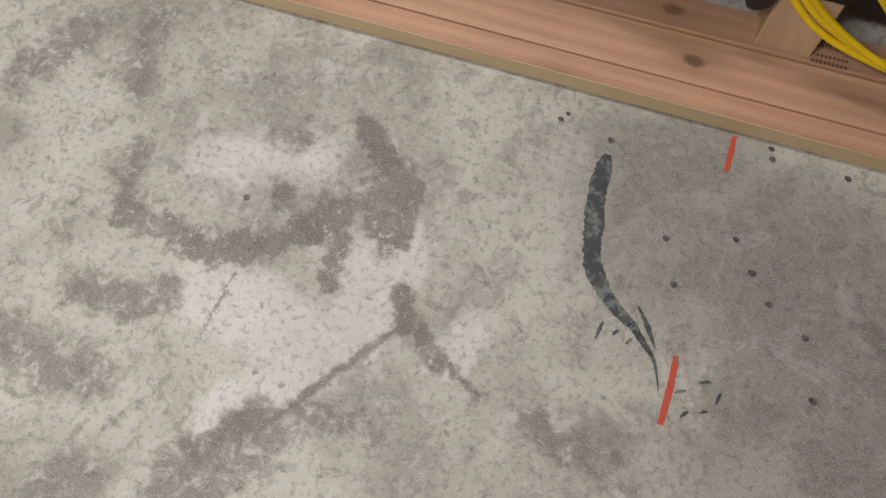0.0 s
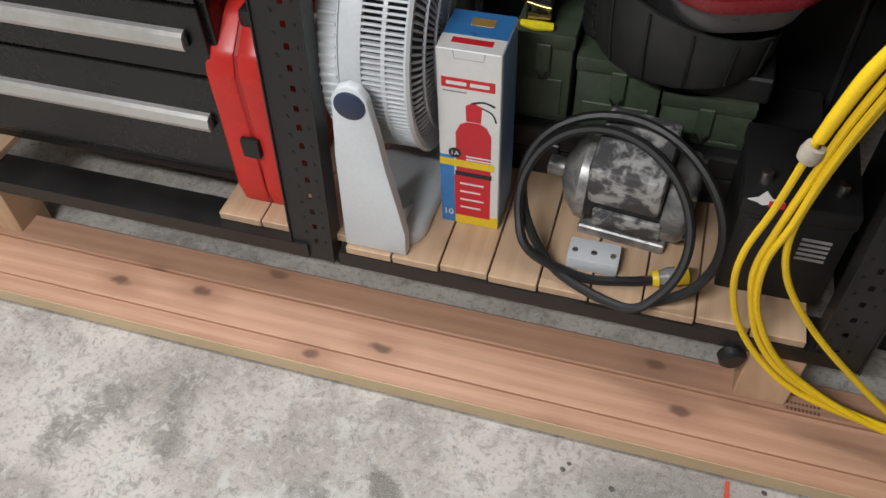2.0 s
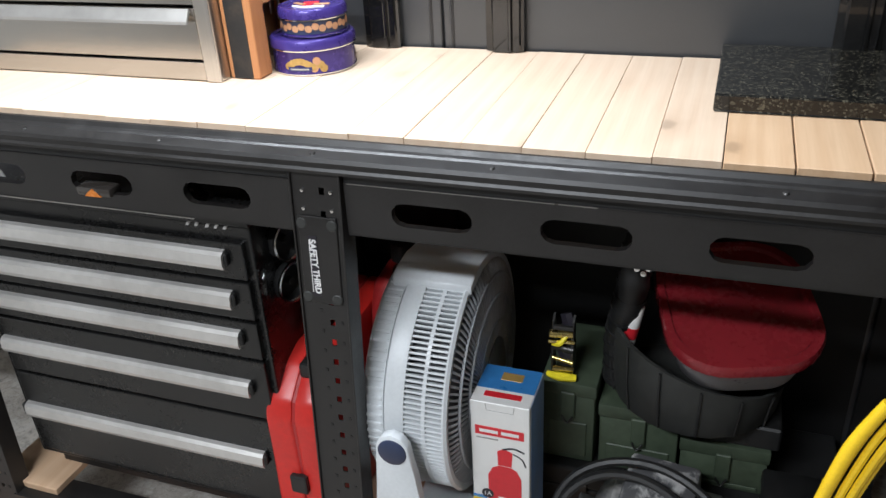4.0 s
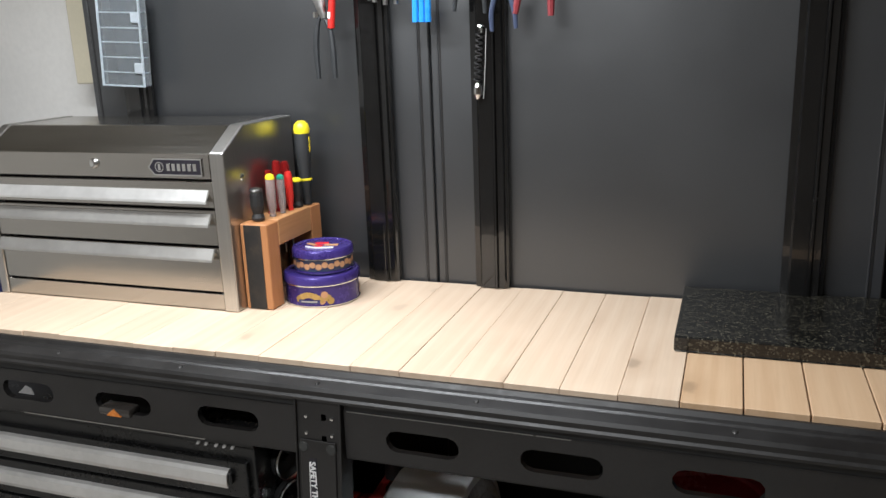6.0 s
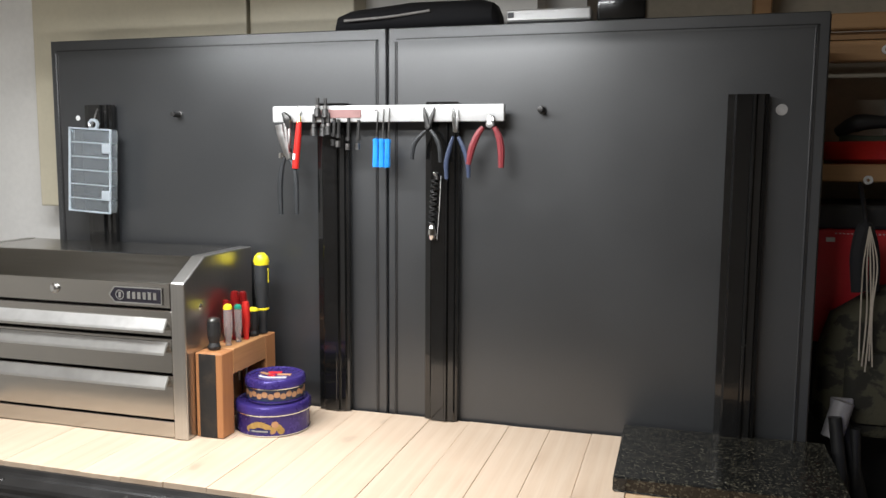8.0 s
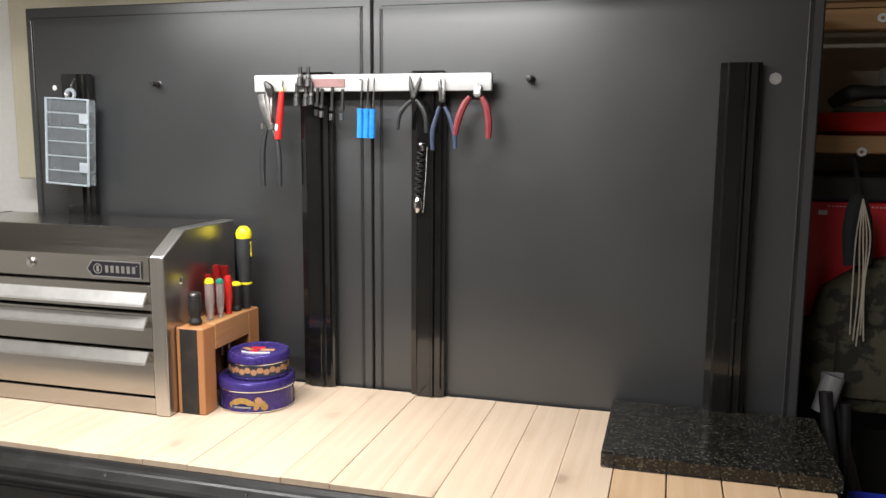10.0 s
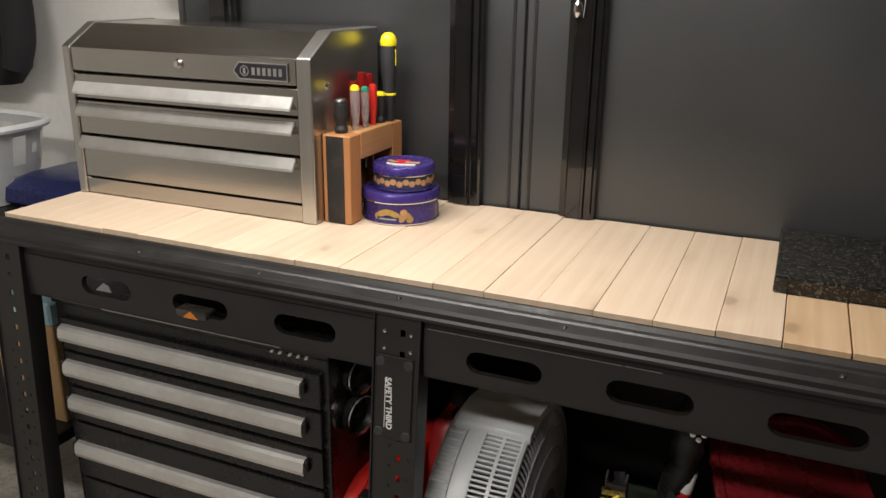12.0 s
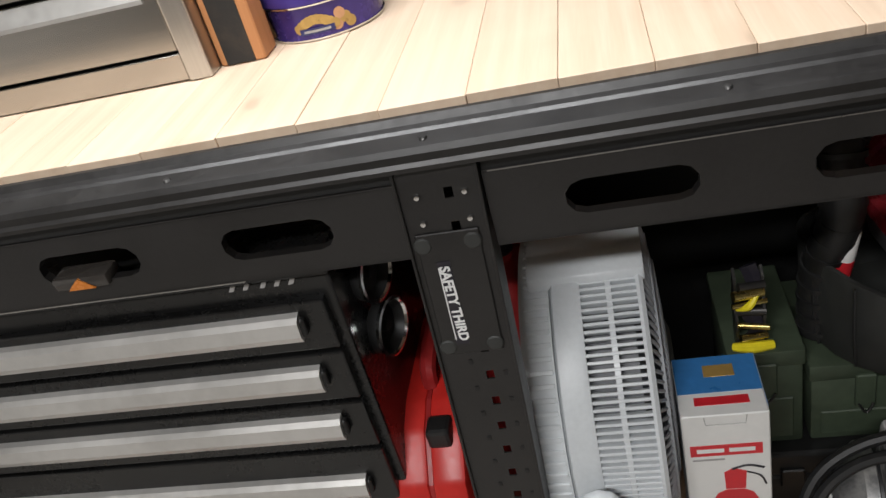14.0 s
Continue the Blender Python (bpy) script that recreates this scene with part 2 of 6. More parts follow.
    cr = nt.nodes.new("ShaderNodeTexVoronoi")
    cr.feature = "DISTANCE_TO_EDGE"
    cr.inputs["Scale"].default_value = 5.0
    link(nt, warped, cr.inputs["Vector"])
    crack = math_node(nt, "MULTIPLY", math_node(nt, "SUBTRACT", 1.0, ramp(nt, cr.outputs["Distance"], 0.002, 0.012)), ramp(nt, cloud, 0.5, 0.62))
    col = mix_colour(nt, math_node(nt, "MULTIPLY", crack, 0.35), col, (0.12, 0.11, 0.10))
    col = mix_colour(nt, math_node(nt, "MULTIPLY", ramp(nt, fine, 0.50, 0.64), 0.46), col, (0.12, 0.115, 0.105))
    col = mix_colour(nt, math_node(nt, "MULTIPLY", ramp(nt, grit, 0.54, 0.66), 0.45), col, (0.56, 0.54, 0.50))
    link(nt, col, b.inputs["Base Color"])
    link(nt, math_node(nt, "ADD", math_node(nt, "MULTIPLY", mid, 0.3), 0.5), b.inputs["Roughness"])
    bump(nt, b, math_node(nt, "ADD", math_node(nt, "MULTIPLY", fine, 0.7), math_node(nt, "MULTIPLY", grit, 0.3)), 0.35, 0.0015)
    return m


def blotched(name, base, over, scale, lo, hi, rough=0.5, metal=0.0):
    """Paint splashed or worn over another colour."""
    m, nt, b = nodes_of(name)
    v = coords(nt, (1, 1, 1), 4.0)
    n1 = noise_tex(nt, v, scale, 6.0, 0.65, 0.3)
    n2 = noise_tex(nt, v, scale * 9, 3.0)
    col = mix_colour(nt, ramp(nt, n1, lo, hi), base, over)
    col = mix_colour(nt, math_node(nt, "MULTIPLY", n2, 0.25), col, tint(base, 0.6))
    link(nt, col, b.inputs["Base Color"])
    b.inputs["Roughness"].default_value, b.inputs["Metallic"].default_value = rough, metal
    bump(nt, b, n1, 0.25)
    return m


def clear(name, colour, rough=0.15, alpha=0.35):
    m, nt, b = nodes_of(name)
    b.inputs["Base Color"].default_value = (*colour, 1)
    b.inputs["Roughness"].default_value, b.inputs["Transmission Weight"].default_value = rough, alpha
    b.inputs["IOR"].default_value = 1.35
    bump(nt, b, noise_tex(nt, coords(nt), 40.0), 0.08)
    return m


def granite():
    m, nt, b = nodes_of("black_granite")
    v = coords(nt)
    vor = nt.nodes.new("ShaderNodeTexVoronoi")
    vor.inputs["Scale"].default_value = 340.0
    link(nt, v, vor.inputs["Vector"])
    sep = nt.nodes.new("ShaderNodeSeparateColor")
    link(nt, vor.outputs["Color"], sep.inputs[0])
    col = mix_colour(nt, ramp(nt, sep.outputs[0], 0.74, 1.0), (0.007, 0.0068, 0.006), (0.085, 0.078, 0.056))
    col = mix_colour(nt, math_node(nt, "MULTIPLY", ramp(nt, noise_tex(nt, v, 60.0), 0.5, 0.7), 0.4), col, (0.03, 0.028, 0.022))
    link(nt, col, b.inputs["Base Color"])
    link(nt, math_node(nt, "ADD", math_node(nt, "MULTIPLY", noise_tex(nt, v, 18.0), 0.2), 0.12), b.inputs["Roughness"])
    return m


M = {
    "concrete": concrete(),
    "lumber": wood("pink_fir_lumber", (0.53, 0.315, 0.205), (0.31, 0.145, 0.085), 0, 0.9, 0.5),
    "lumber_edge": wood("pale_lumber_edge", (0.60, 0.47, 0.29), (0.48, 0.34, 0.19), 0, 0.15),
    "board_warm": wood("orange_bench_board", (0.60, 0.42, 0.26), (0.47, 0.29, 0.155), 1, 0.5, 0.5, 0.9),
    "board": wood("pine_bench_board", (0.64, 0.505, 0.375), (0.54, 0.385, 0.26), 1, 0.4, 0.5, 1.0),
    "slat": wood("pine_shelf_slat", (0.60, 0.42, 0.27), (0.46, 0.28, 0.16), 1, 0.4),
    "block": wood("cedar_block", (0.48, 0.22, 0.085), (0.30, 0.115, 0.04), 2, 0.2, 0.55),
    "block_top": wood("cedar_block_top", (0.52, 0.27, 0.11), (0.34, 0.145, 0.05), 1, 0.2, 0.55),
    "shelf_wood": wood("rough_shelf_wood", (0.42, 0.25, 0.11), (0.28, 0.14, 0.06), 0, 0.4),
    "bark": blotched("blackened_wood", (0.012, 0.011, 0.010), (0.045, 0.032, 0.022), 14, 0.5, 0.75, 0.7),
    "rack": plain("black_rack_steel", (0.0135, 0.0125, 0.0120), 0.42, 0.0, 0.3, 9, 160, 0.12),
    # rack black at half strength: shade on inner rack parts; also other dark things
    "rack_dark": plain("black_rack_shaded", (0.007, 0.007, 0.007), 0.55, 0.0, 0.3),
    "cabinet": plain("black_drawer_steel", (0.006, 0.006, 0.006), 0.30, 0.0, 0.25, 5, 140, 0.08),
    "panel": plain("charcoal_door_paint", (0.0275, 0.0287, 0.0305), 0.36, 0.0, 0.12, 3, 260, 0.06, 0.0, (1, 1, 1), 0.05),
    "gloss": plain("glossy_black_strip", (0.006, 0.006, 0.006), 0.16, 0.0, 0.3, 6, 120, 0.04, 0.5),
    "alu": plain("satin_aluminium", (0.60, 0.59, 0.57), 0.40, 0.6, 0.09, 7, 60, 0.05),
    # darker copy of the pull metal, for chest pulls that catch less light
    "pull": plain("satin_pull_dimmed", (0.37, 0.36, 0.34), 0.38, 0.6, 0.08, 6, 60, 0.05),
    "steel_x": brushed("stainless_sheet", (0.46, 0.44, 0.41), 0, 0.22),
    "steel_z": brushed("stainless_side", (0.55, 0.535, 0.51), 2, 0.33),
    "chrome": plain("bright_chrome", (0.75, 0.75, 0.74), 0.15, 1.0, 0.1, 8, 100, 0.0),
    "tool_steel": plain("tool_steel", (0.36, 0.35, 0.34), 0.35, 1.0, 0.2),
    "dark_steel": plain("dark_tool_steel", (0.07, 0.068, 0.066), 0.4, 0.8, 0.2),
    "rail": plain("white_rail", (0.60, 0.60, 0.59), 0.4, 0.2, 0.05, 4, 120, 0.05),
    "red": plain("red_plastic", (0.55, 0.022, 0.016), 0.42, 0.0, 0.12),
    "red_dark": plain("dull_red_plastic", (0.30, 0.018, 0.018), 0.4, 0.0, 0.2),
    "red_grip": plain("red_grip", (0.22, 0.032, 0.038), 0.45, 0.0, 0.15),
    "fan": plain("pale_grey_plastic", (0.63, 0.66, 0.68), 0.42, 0.0, 0.06, 4, 150, 0.1),
    "fan_dark": plain("dusty_grey_mesh", (0.10, 0.105, 0.115), 0.55, 0.0, 0.25),
    "fan_grey": plain("grey_back_ribs", (0.36, 0.375, 0.40), 0.5, 0.0, 0.15),
    "navy": plain("navy_plastic", (0.025, 0.035, 0.075), 0.4),
    "card_white": plain("printed_white_card", (0.72, 0.72, 0.70), 0.4, 0.0, 0.05, 5, 60, 0.05),
    "card_side": plain("printed_pale_side", (0.20, 0.33, 0.60), 0.38, 0.0, 0.2, 9, 60, 0.05),
    "card_blue": plain("printed_blue_card", (0.05, 0.21, 0.52), 0.38, 0.0, 0.15, 4, 60, 0.05),
    "ink_red": plain("printed_red", (0.58, 0.02, 0.03), 0.38, 0.0, 0.08),
    "ink_yellow": plain("printed_yellow", (0.80, 0.58, 0.02), 0.4, 0.0, 0.08),
    "ink_black": plain("printed_black", (0.015, 0.013, 0.02), 0.4),
    "ink_white": plain("printed_white", (0.75, 0.75, 0.74), 0.45, 0.0, 0.05),
    "ink_grey": plain("printed_grey", (0.32, 0.31, 0.30), 0.45),
    "gold": plain("printed_gold", (0.42, 0.27, 0.08), 0.35, 0.3),
    "green": plain("olive_drab_paint", (0.050, 0.068, 0.042), 0.55, 0.0, 0.25, 9, 70, 0.2),
    "bin": plain("dark_grey_rubber", (0.028, 0.029, 0.027), 0.6, 0.0, 0.25, 7, 70, 0.2),
    "tub": plain("smoky_tub", (0.24, 0.23, 0.235), 0.35, 0.0, 0.12),
    "lid": plain("wine_red_lid", (0.20, 0.014, 0.020), 0.25, 0.0, 0.15),
    "rubber": plain("black_rubber", (0.013, 0.013, 0.013), 0.5, 0.0, 0.3),
    "yellow": plain("yellow_cord", (0.80, 0.53, 0.008), 0.4, 0.0, 0.1, 12, 200, 0.1),
    "motor": blotched("paint_splashed_steel", (0.09, 0.09, 0.094), (0.56, 0.555, 0.54), 19, 0.46, 0.60, 0.5, 0.2),
    "motor_grey": blotched("worn_grey_motor", (0.22, 0.22, 0.22), (0.50, 0.49, 0.47), 20, 0.4, 0.65, 0.4, 0.5),
    "motor_black": blotched("black_motor_shell", (0.022, 0.022, 0.024), (0.30, 0.30, 0.29), 12, 0.54, 0.68, 0.45, 0.2),
    "purple": plain("violet_tin", (0.050, 0.032, 0.19), 0.26, 0.3, 0.15),
    "biscuit": plain("printed_biscuit", (0.45, 0.24, 0.12), 0.4),
    "clear": clear("milky_clear_plastic", (0.70, 0.76, 0.80), 0.12, 0.88),
    "clear_rim": clear("frosted_plastic_rim", (0.66, 0.72, 0.77), 0.30, 0.55),
    "amber": plain("amber_lens", (0.62, 0.20, 0.03), 0.3),
    "blue": plain("sky_blue_plastic", (0.03, 0.25, 0.70), 0.3),
    "blue_grip": plain("slate_blue_grip", (0.045, 0.06, 0.11), 0.45),
    "dark_grip": plain("black_grip", (0.022, 0.024, 0.026), 0.5),
    "acid": plain("bright_yellow_plastic", (0.85, 0.72, 0.02), 0.35),
    "wall": plain("white_wall_paint", (0.80, 0.785, 0.75), 0.75, 0.0, 0.05, 2.5, 60, 0.25),
    "wall_back": plain("unpainted_drywall", (0.42, 0.38, 0.30), 0.8, 0.0, 0.1, 2.5, 60, 0.25),
    "beige": plain("beige_enamel", (0.58, 0.53, 0.40), 0.45, 0.0, 0.05),
    "granite": granite(),
    "cloth": plain("black_cloth", (0.012, 0.012, 0.014), 0.85, 0.0, 0.3, 14, 200, 0.4),
    "camo": blotched("olive_camo_cloth", (0.018, 0.017, 0.011), (0.065, 0.06, 0.035), 18, 0.46, 0.54, 0.85),
    "basket": plain("white_basket_plastic", (0.72, 0.73, 0.74), 0.4, 0.0, 0.05),
    "dark_blue": plain("dark_blue_plastic", (0.015, 0.02, 0.10), 0.35),
    "royal": plain("royal_blue_plastic", (0.02, 0.04, 0.50), 0.4),
    "twine": plain("pale_twine", (0.42, 0.37, 0.30), 0.85, 0.0, 0.2),
    "card_brown": plain("brown_cardboard", (0.36, 0.22, 0.10), 0.7, 0.0, 0.15),
    "card_teal": plain("pale_blue_paper", (0.30, 0.46, 0.52), 0.6),
    "chalk": blotched("red_marking_crayon", (0.52, 0.075, 0.04), (0.36, 0.13, 0.09), 60, 0.5, 0.7, 0.8),
    "oil": blotched("dried_oil", (0.060, 0.055, 0.050), (0.14, 0.13, 0.118), 90, 0.42, 0.62, 0.55),
    "smear": blotched("black_paint_smear", (0.045, 0.050, 0.053), (0.20, 0.21, 0.20), 55, 0.45, 0.66, 0.6),
    "translucent_red": clear("clear_red_acetate", (0.38, 0.02, 0.02), 0.08, 0.55),
    "translucent_green": clear("clear_green_acetate", (0.05, 0.42, 0.28), 0.08, 0.5),
    "smoked": plain("smoked_lens", (0.045, 0.040, 0.036), 0.12),
    "rail_print": plain("dull_pink_print", (0.30, 0.17, 0.16), 0.35, 0.2),
    "acetate": clear("clear_acetate_handle", (0.72, 0.66, 0.64), 0.06, 0.75),
    "brass": plain("brassy_zinc", (0.62, 0.50, 0.18), 0.25, 1.0, 0.2),
    # out of view: ceiling and far walls toned down so metal and doors reflect less
    "ceiling": plain("grey_ceiling_board", (0.48, 0.46, 0.42), 0.85),
    "far_wall": plain("unseen_wall_dim_brown", (0.24, 0.21, 0.18), 0.8),
    "stamp": plain("faded_stamp_ink", (0.17, 0.09, 0.06), 0.7),
}
M["panel"].node_tree.nodes["Principled BSDF"].inputs["Specular IOR Level"].default_value = 1.0


# ---- shapes ----
def make(bm, name, material, smooth=False):
    bmesh.ops.recalc_face_normals(bm, faces=bm.faces)
    me = bpy.data.meshes.new(name)
    bm.to_mesh(me)
    bm.free()
    me.materials.append(M[material])
    if smooth:
        me.shade_smooth()
        me.set_sharp_from_angle(angle=radians(38))
    return me


def thing(name, at, label, category, group="", kind=""):
    ob = new(name)
    ob.empty_display_size = 0.05
    ob.matrix_world = Matrix.Translation(at)
    return tagged(ob, label, category, group, kind)


def part(name, bm, material, parent, label="", smooth=False):
    ob = new(name, make(bm, name, material, smooth))
    ob.parent = parent
    if parent.parent is None:
        ob.matrix_parent_inverse = Matrix.Translation(-parent.matrix_basis.translation)
    return tagged(ob, label)


def solid(name, bm, material, label, category, group="", kind="", smooth=False):
    """A thing of one mesh."""
    return tagged(new(name, make(bm, name, material, smooth)), label, category, group, kind)


def box(x0, x1, y0, y1, z0, z1, bevel=0.0015, seg=1, m=None):
    bm = bmesh.new()
    bmesh.ops.create_cube(bm, size=1)
    for v in bm.verts:
        v.co = Vector(((x0 + x1) / 2 + v.co.x * (x1 - x0), (y0 + y1) / 2 + v.co.y * (y1 - y0), (z0 + z1) / 2 + v.co.z * (z1 - z0)))
    if bevel:
        bmesh.ops.bevel(bm, geom=bm.edges[:], offset=bevel, segments=seg, profile=0.5, affect="EDGES")
    if m is not None:
        bm.transform(m)
    return bm


def prism(poly, axis, a0, a1, bevel=0.0, m=None):
    """A closed outline drawn in the two other axes, drawn out along one axis."""
    bm = bmesh.new()

    def put(p, a):
        return (a, p[0], p[1]) if axis == 0 else (p[0], a, p[1]) if axis == 1 else (p[0], p[1], a)
    lo = [bm.verts.new(put(p, a0)) for p in poly]
    hi = [bm.verts.new(put(p, a1)) for p in poly]
    n = len(poly)
    bm.faces.new(lo)
    bm.faces.new(hi[::-1])
    for i in range(n):
        bm.faces.new((lo[i], hi[i], hi[(i + 1) % n], lo[(i + 1) % n]))
    if bevel:
        bmesh.ops.bevel(bm, geom=bm.edges[:], offset=bevel, segments=1, profile=0.5, affect="EDGES")
    if m is not None:
        bm.transform(m)
    return bm


def lathe(profile, n=24, m=None, closed=False):
    """Radius and height pairs turned round z."""
    bm = bmesh.new()
    rows = []
    for r, h in profile:
        rows.append([bm.verts.new((r * math.cos(2 * math.pi * i / n), r * math.sin(2 * math.pi * i / n), h)) for i in range(n)] if r > 1e-5 else [bm.verts.new((0, 0, h))])
    pairs = list(zip(rows, rows[1:])) + ([(rows[-1], rows[0])] if closed else [])
    for a, c in pairs:
        for i in range(n):
            k = (i + 1) % n
            if len(a) == 1 and len(c) == 1:
                continue
            if len(a) == 1:
                bm.faces.new((a[0], c[i], c[k]))
            elif len(c) == 1:
                bm.faces.new((a[i], a[k], c[0]))
            else:
                bm.faces.new((a[i], a[k], c[k], c[i]))
    if m is not None:
        bm.transform(m)
    return bm


def smooth_line(points, steps=6, closed=False):
    p = [Vector(q) for q in points]
    n = len(p)
    out = []
    for i in range(n if closed else n - 1):
        a, b_, c, d = (p[(i - 1) % n], p[i], p[(i + 1) % n], p[(i + 2) % n]) if closed else (p[max(i - 1, 0)], p[i], p[i + 1], p[min(i + 2, n - 1)])
        for s in range(steps):
            t = s / steps
            out.append(0.5 * (2 * b_ + (c - a) * t + (2 * a - 5 * b_ + 4 * c - d) * t * t + (3 * b_ - a - 3 * c + d) * t ** 3))
    if not closed:
        out.append(p[-1])
    return out


def tube(points, radius, n=8, closed=False, steps=6, flat=1.0):
    """A round bar along a smooth line; radius a number or a list from end to end."""
    line = smooth_line(points, steps, closed) if steps else [Vector(q) for q in points]
    k = len(line)
    bm = bmesh.new()
    rings = []
    ref = None
    for i, q in enumerate(line):
        t = (line[(i + 1) % k] - line[i - 1]) if closed else (line[min(i + 1, k - 1)] - line[max(i - 1, 0)])
        t.normalize()
        if ref is None:
            ref = Vector((0, 1, 0)) if abs(t.y) < 0.9 else Vector((1, 0, 0))
        u = (ref - t * ref.dot(t)).normalized()
        ref = u
        w = t.cross(u)
        if isinstance(radius, (int, float)):
            r = radius
        else:
            f = i / (k - 1) * (len(radius) - 1)
            j = min(int(f), len(radius) - 2)
            r = radius[j] + (radius[j + 1] - radius[j]) * (f - j)
        rings.append([bm.verts.new(q + r * (flat * math.cos(2 * math.pi * a / n) * u + math.sin(2 * math.pi * a / n) * w)) for a in range(n)])
    for i in range(k if closed else k - 1):
        a, c = rings[i], rings[(i + 1) % k]
        for s in range(n):
            bm.faces.new((a[s], a[(s + 1) % n], c[(s + 1) % n], c[s]))
    if not closed:
        bm.faces.new(rings[0][::-1])
        bm.faces.new(rings[-1])
    return bm


def rod(a, c, r, n=10):
    return tube([a, c], r, n, False, 0)


def thicken(bm, vec):
    """Gives an open sheet depth along one direction."""
    vec = Vector(vec)
    twin = {v: bm.verts.new(v.co + vec) for v in bm.verts[:]}
    faces = bm.faces[:]
    rims = [(e.verts[0], e.verts[1]) for e in bm.edges if len(e.link_faces) == 1]
    for f in faces:
        bm.faces.new([twin[v] for v in reversed(f.verts)])
    for a, c in rims:
        bm.faces.new((a, c, twin[c], twin[a]))
    return bm


def join(*bms):
    me = bpy.data.meshes.new("tmp")
    out = bmesh.new()
    for bm in bms:
        bm.to_mesh(me)
        bm.free()
        out.from_mesh(me)
    bpy.data.meshes.remove(me)
    return out


def rounded(w, h, r, n=5):
    """A rounded rectangle about the origin."""
    pts = []
    for cx, cy, a0 in ((w / 2 - r, h / 2 - r, 0), (-w / 2 + r, h / 2 - r, 90), (-w / 2 + r, -h / 2 + r, 180), (w / 2 - r, -h / 2 + r, 270)):
        for i in range(n + 1):
            a = radians(a0 + 90 * i / n)
            pts.append((cx + r * math.cos(a), cy + r * math.sin(a)))
    return pts


def loft(sections, cap=True):
    """Skin over outlines with the same number of points."""
    bm = bmesh.new()
    rows = [[bm.verts.new(p) for p in s] for s in sections]
    n = len(rows[0])
    for a, c in zip(rows, rows[1:]):
        for i in range(n):
            bm.faces.new((a[i], a[(i + 1) % n], c[(i + 1) % n], c[i]))
    if cap:
        bm.faces.new(rows[0][::-1])
        bm.faces.new(rows[-1])
    return bm


def writing(name, text, size, m, material, parent, thick=0.0004):
    data = bpy.data.curves.new(name, "FONT")
    data.body, data.size, data.extrude = text, size, thick
    data.align_x, data.align_y = "CENTER", "CENTER"
    data.materials.append(M[material])
    ob = new(name, data)
    ob.parent = parent
    ob.matrix_parent_inverse = Matrix.Translation(-parent.matrix_basis.translation)
    ob.matrix_basis = m
    return ob


def plate_with_slots(x0, x1, z0, z1, y0, y1, holes, hr):
    """An upright steel plate with long rounded holes; holes: centre x, centre z, width."""
    bm = bmesh.new()
    cuts = sorted(holes)
    edges = [x0] + [(a[0] + b_[0]) / 2 for a, b_ in zip(cuts, cuts[1:])] + [x1]
    n = 6
    for (cx, cz, w), xa, xb in zip(cuts, edges, edges[1:]):
        ring = []
        for i in range(2 * n):
            side = 1 if i < n else -1
            a = radians(-90 + 180 * (i % n) / (n - 1)) if side > 0 else radians(90 + 180 * (i % n) / (n - 1))
            ring.append((cx + side * (w / 2 - hr) + hr * math.cos(a), cz + hr * math.sin(a)))
        outer = []
        for i, (px, pz) in enumerate(ring):
            if i == 0:
                outer.append((xb, z0))
            elif i == n - 1:
                outer.append((xb, z1))
            elif i == n:
                outer.append((xa, z1))
            elif i == 2 * n - 1:
                outer.append((xa, z0))
            elif i < n:
                outer.append((xb, z0 + (z1 - z0) * i / (n - 1)))
            else:
                outer.append((xa, z1 - (z1 - z0) * (i - n) / (n - 1)))
        fr = [bm.verts.new((p[0], y0, p[1])) for p in ring]
        fo = [bm.verts.new((p[0], y0, p[1])) for p in outer]
        br = [bm.verts.new((p[0], y1, p[1])) for p in ring]
        k = 2 * n
        for i in range(k):
            j = (i + 1) % k
            bm.faces.new((fr[i], fr[j], fo[j], fo[i]))
            bm.faces.new((fr[i], br[i], br[j], fr[j]))
    bmesh.ops.remove_doubles(bm, verts=bm.verts[:], dist=0.0001)
    return join(bm, box(x0, x1, y0, y0 + 0.004, z1 - 0.0005, z1 + 0.002, 0), box(x0, x1, y0, y0 + 0.012, z0 - 0.002, z0 + 0.0005, 0))


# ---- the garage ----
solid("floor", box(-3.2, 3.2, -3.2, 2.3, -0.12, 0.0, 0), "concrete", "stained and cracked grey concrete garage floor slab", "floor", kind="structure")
solid("wall_north", box(-3.2, -0.2, 1.80, 1.92, 0, 2.75, 0), "wall", "plain white painted garage wall behind the bench", "wall", kind="structure")
solid("wall_north_bay", box(-0.2, 3.2, 2.18, 2.30, 0, 2.75, 0), "wall_back", "bare tan drywall behind the storage shelves", "wall", kind="structure")
solid("wall_return", box(-0.2, -0.1, 1.92, 2.18, 0, 2.75, 0), "wall", "short white painted return of the garage wall", "wall", kind="structure")
solid("wall_west", box(-3.32, -3.2, -3.2, 2.3, 0, 2.75, 0), "wall", "plain white painted side wall of the garage", "wall", kind="structure")
# unseen east and south walls, added dim brown to hold reflections down
solid("wall_east", box(3.2, 3.32, -3.2, 2.3, 0, 2.75, 0), "far_wall", "unseen dim brown side wall, added to keep reflections dark", "wall", kind="structure")
solid("wall_south", box(-3.32, 3.32, -3.32, -3.2, 0, 2.75, 0), "far_wall", "unseen dim brown wall opposite the bench, keeps reflections dark", "wall", kind="structure")
solid("ceiling", box(-3.32, 3.32, -3.32, 2.3, 2.75, 2.85, 0), "ceiling", "unseen plain grey garage ceiling", "ceiling", kind="structure")


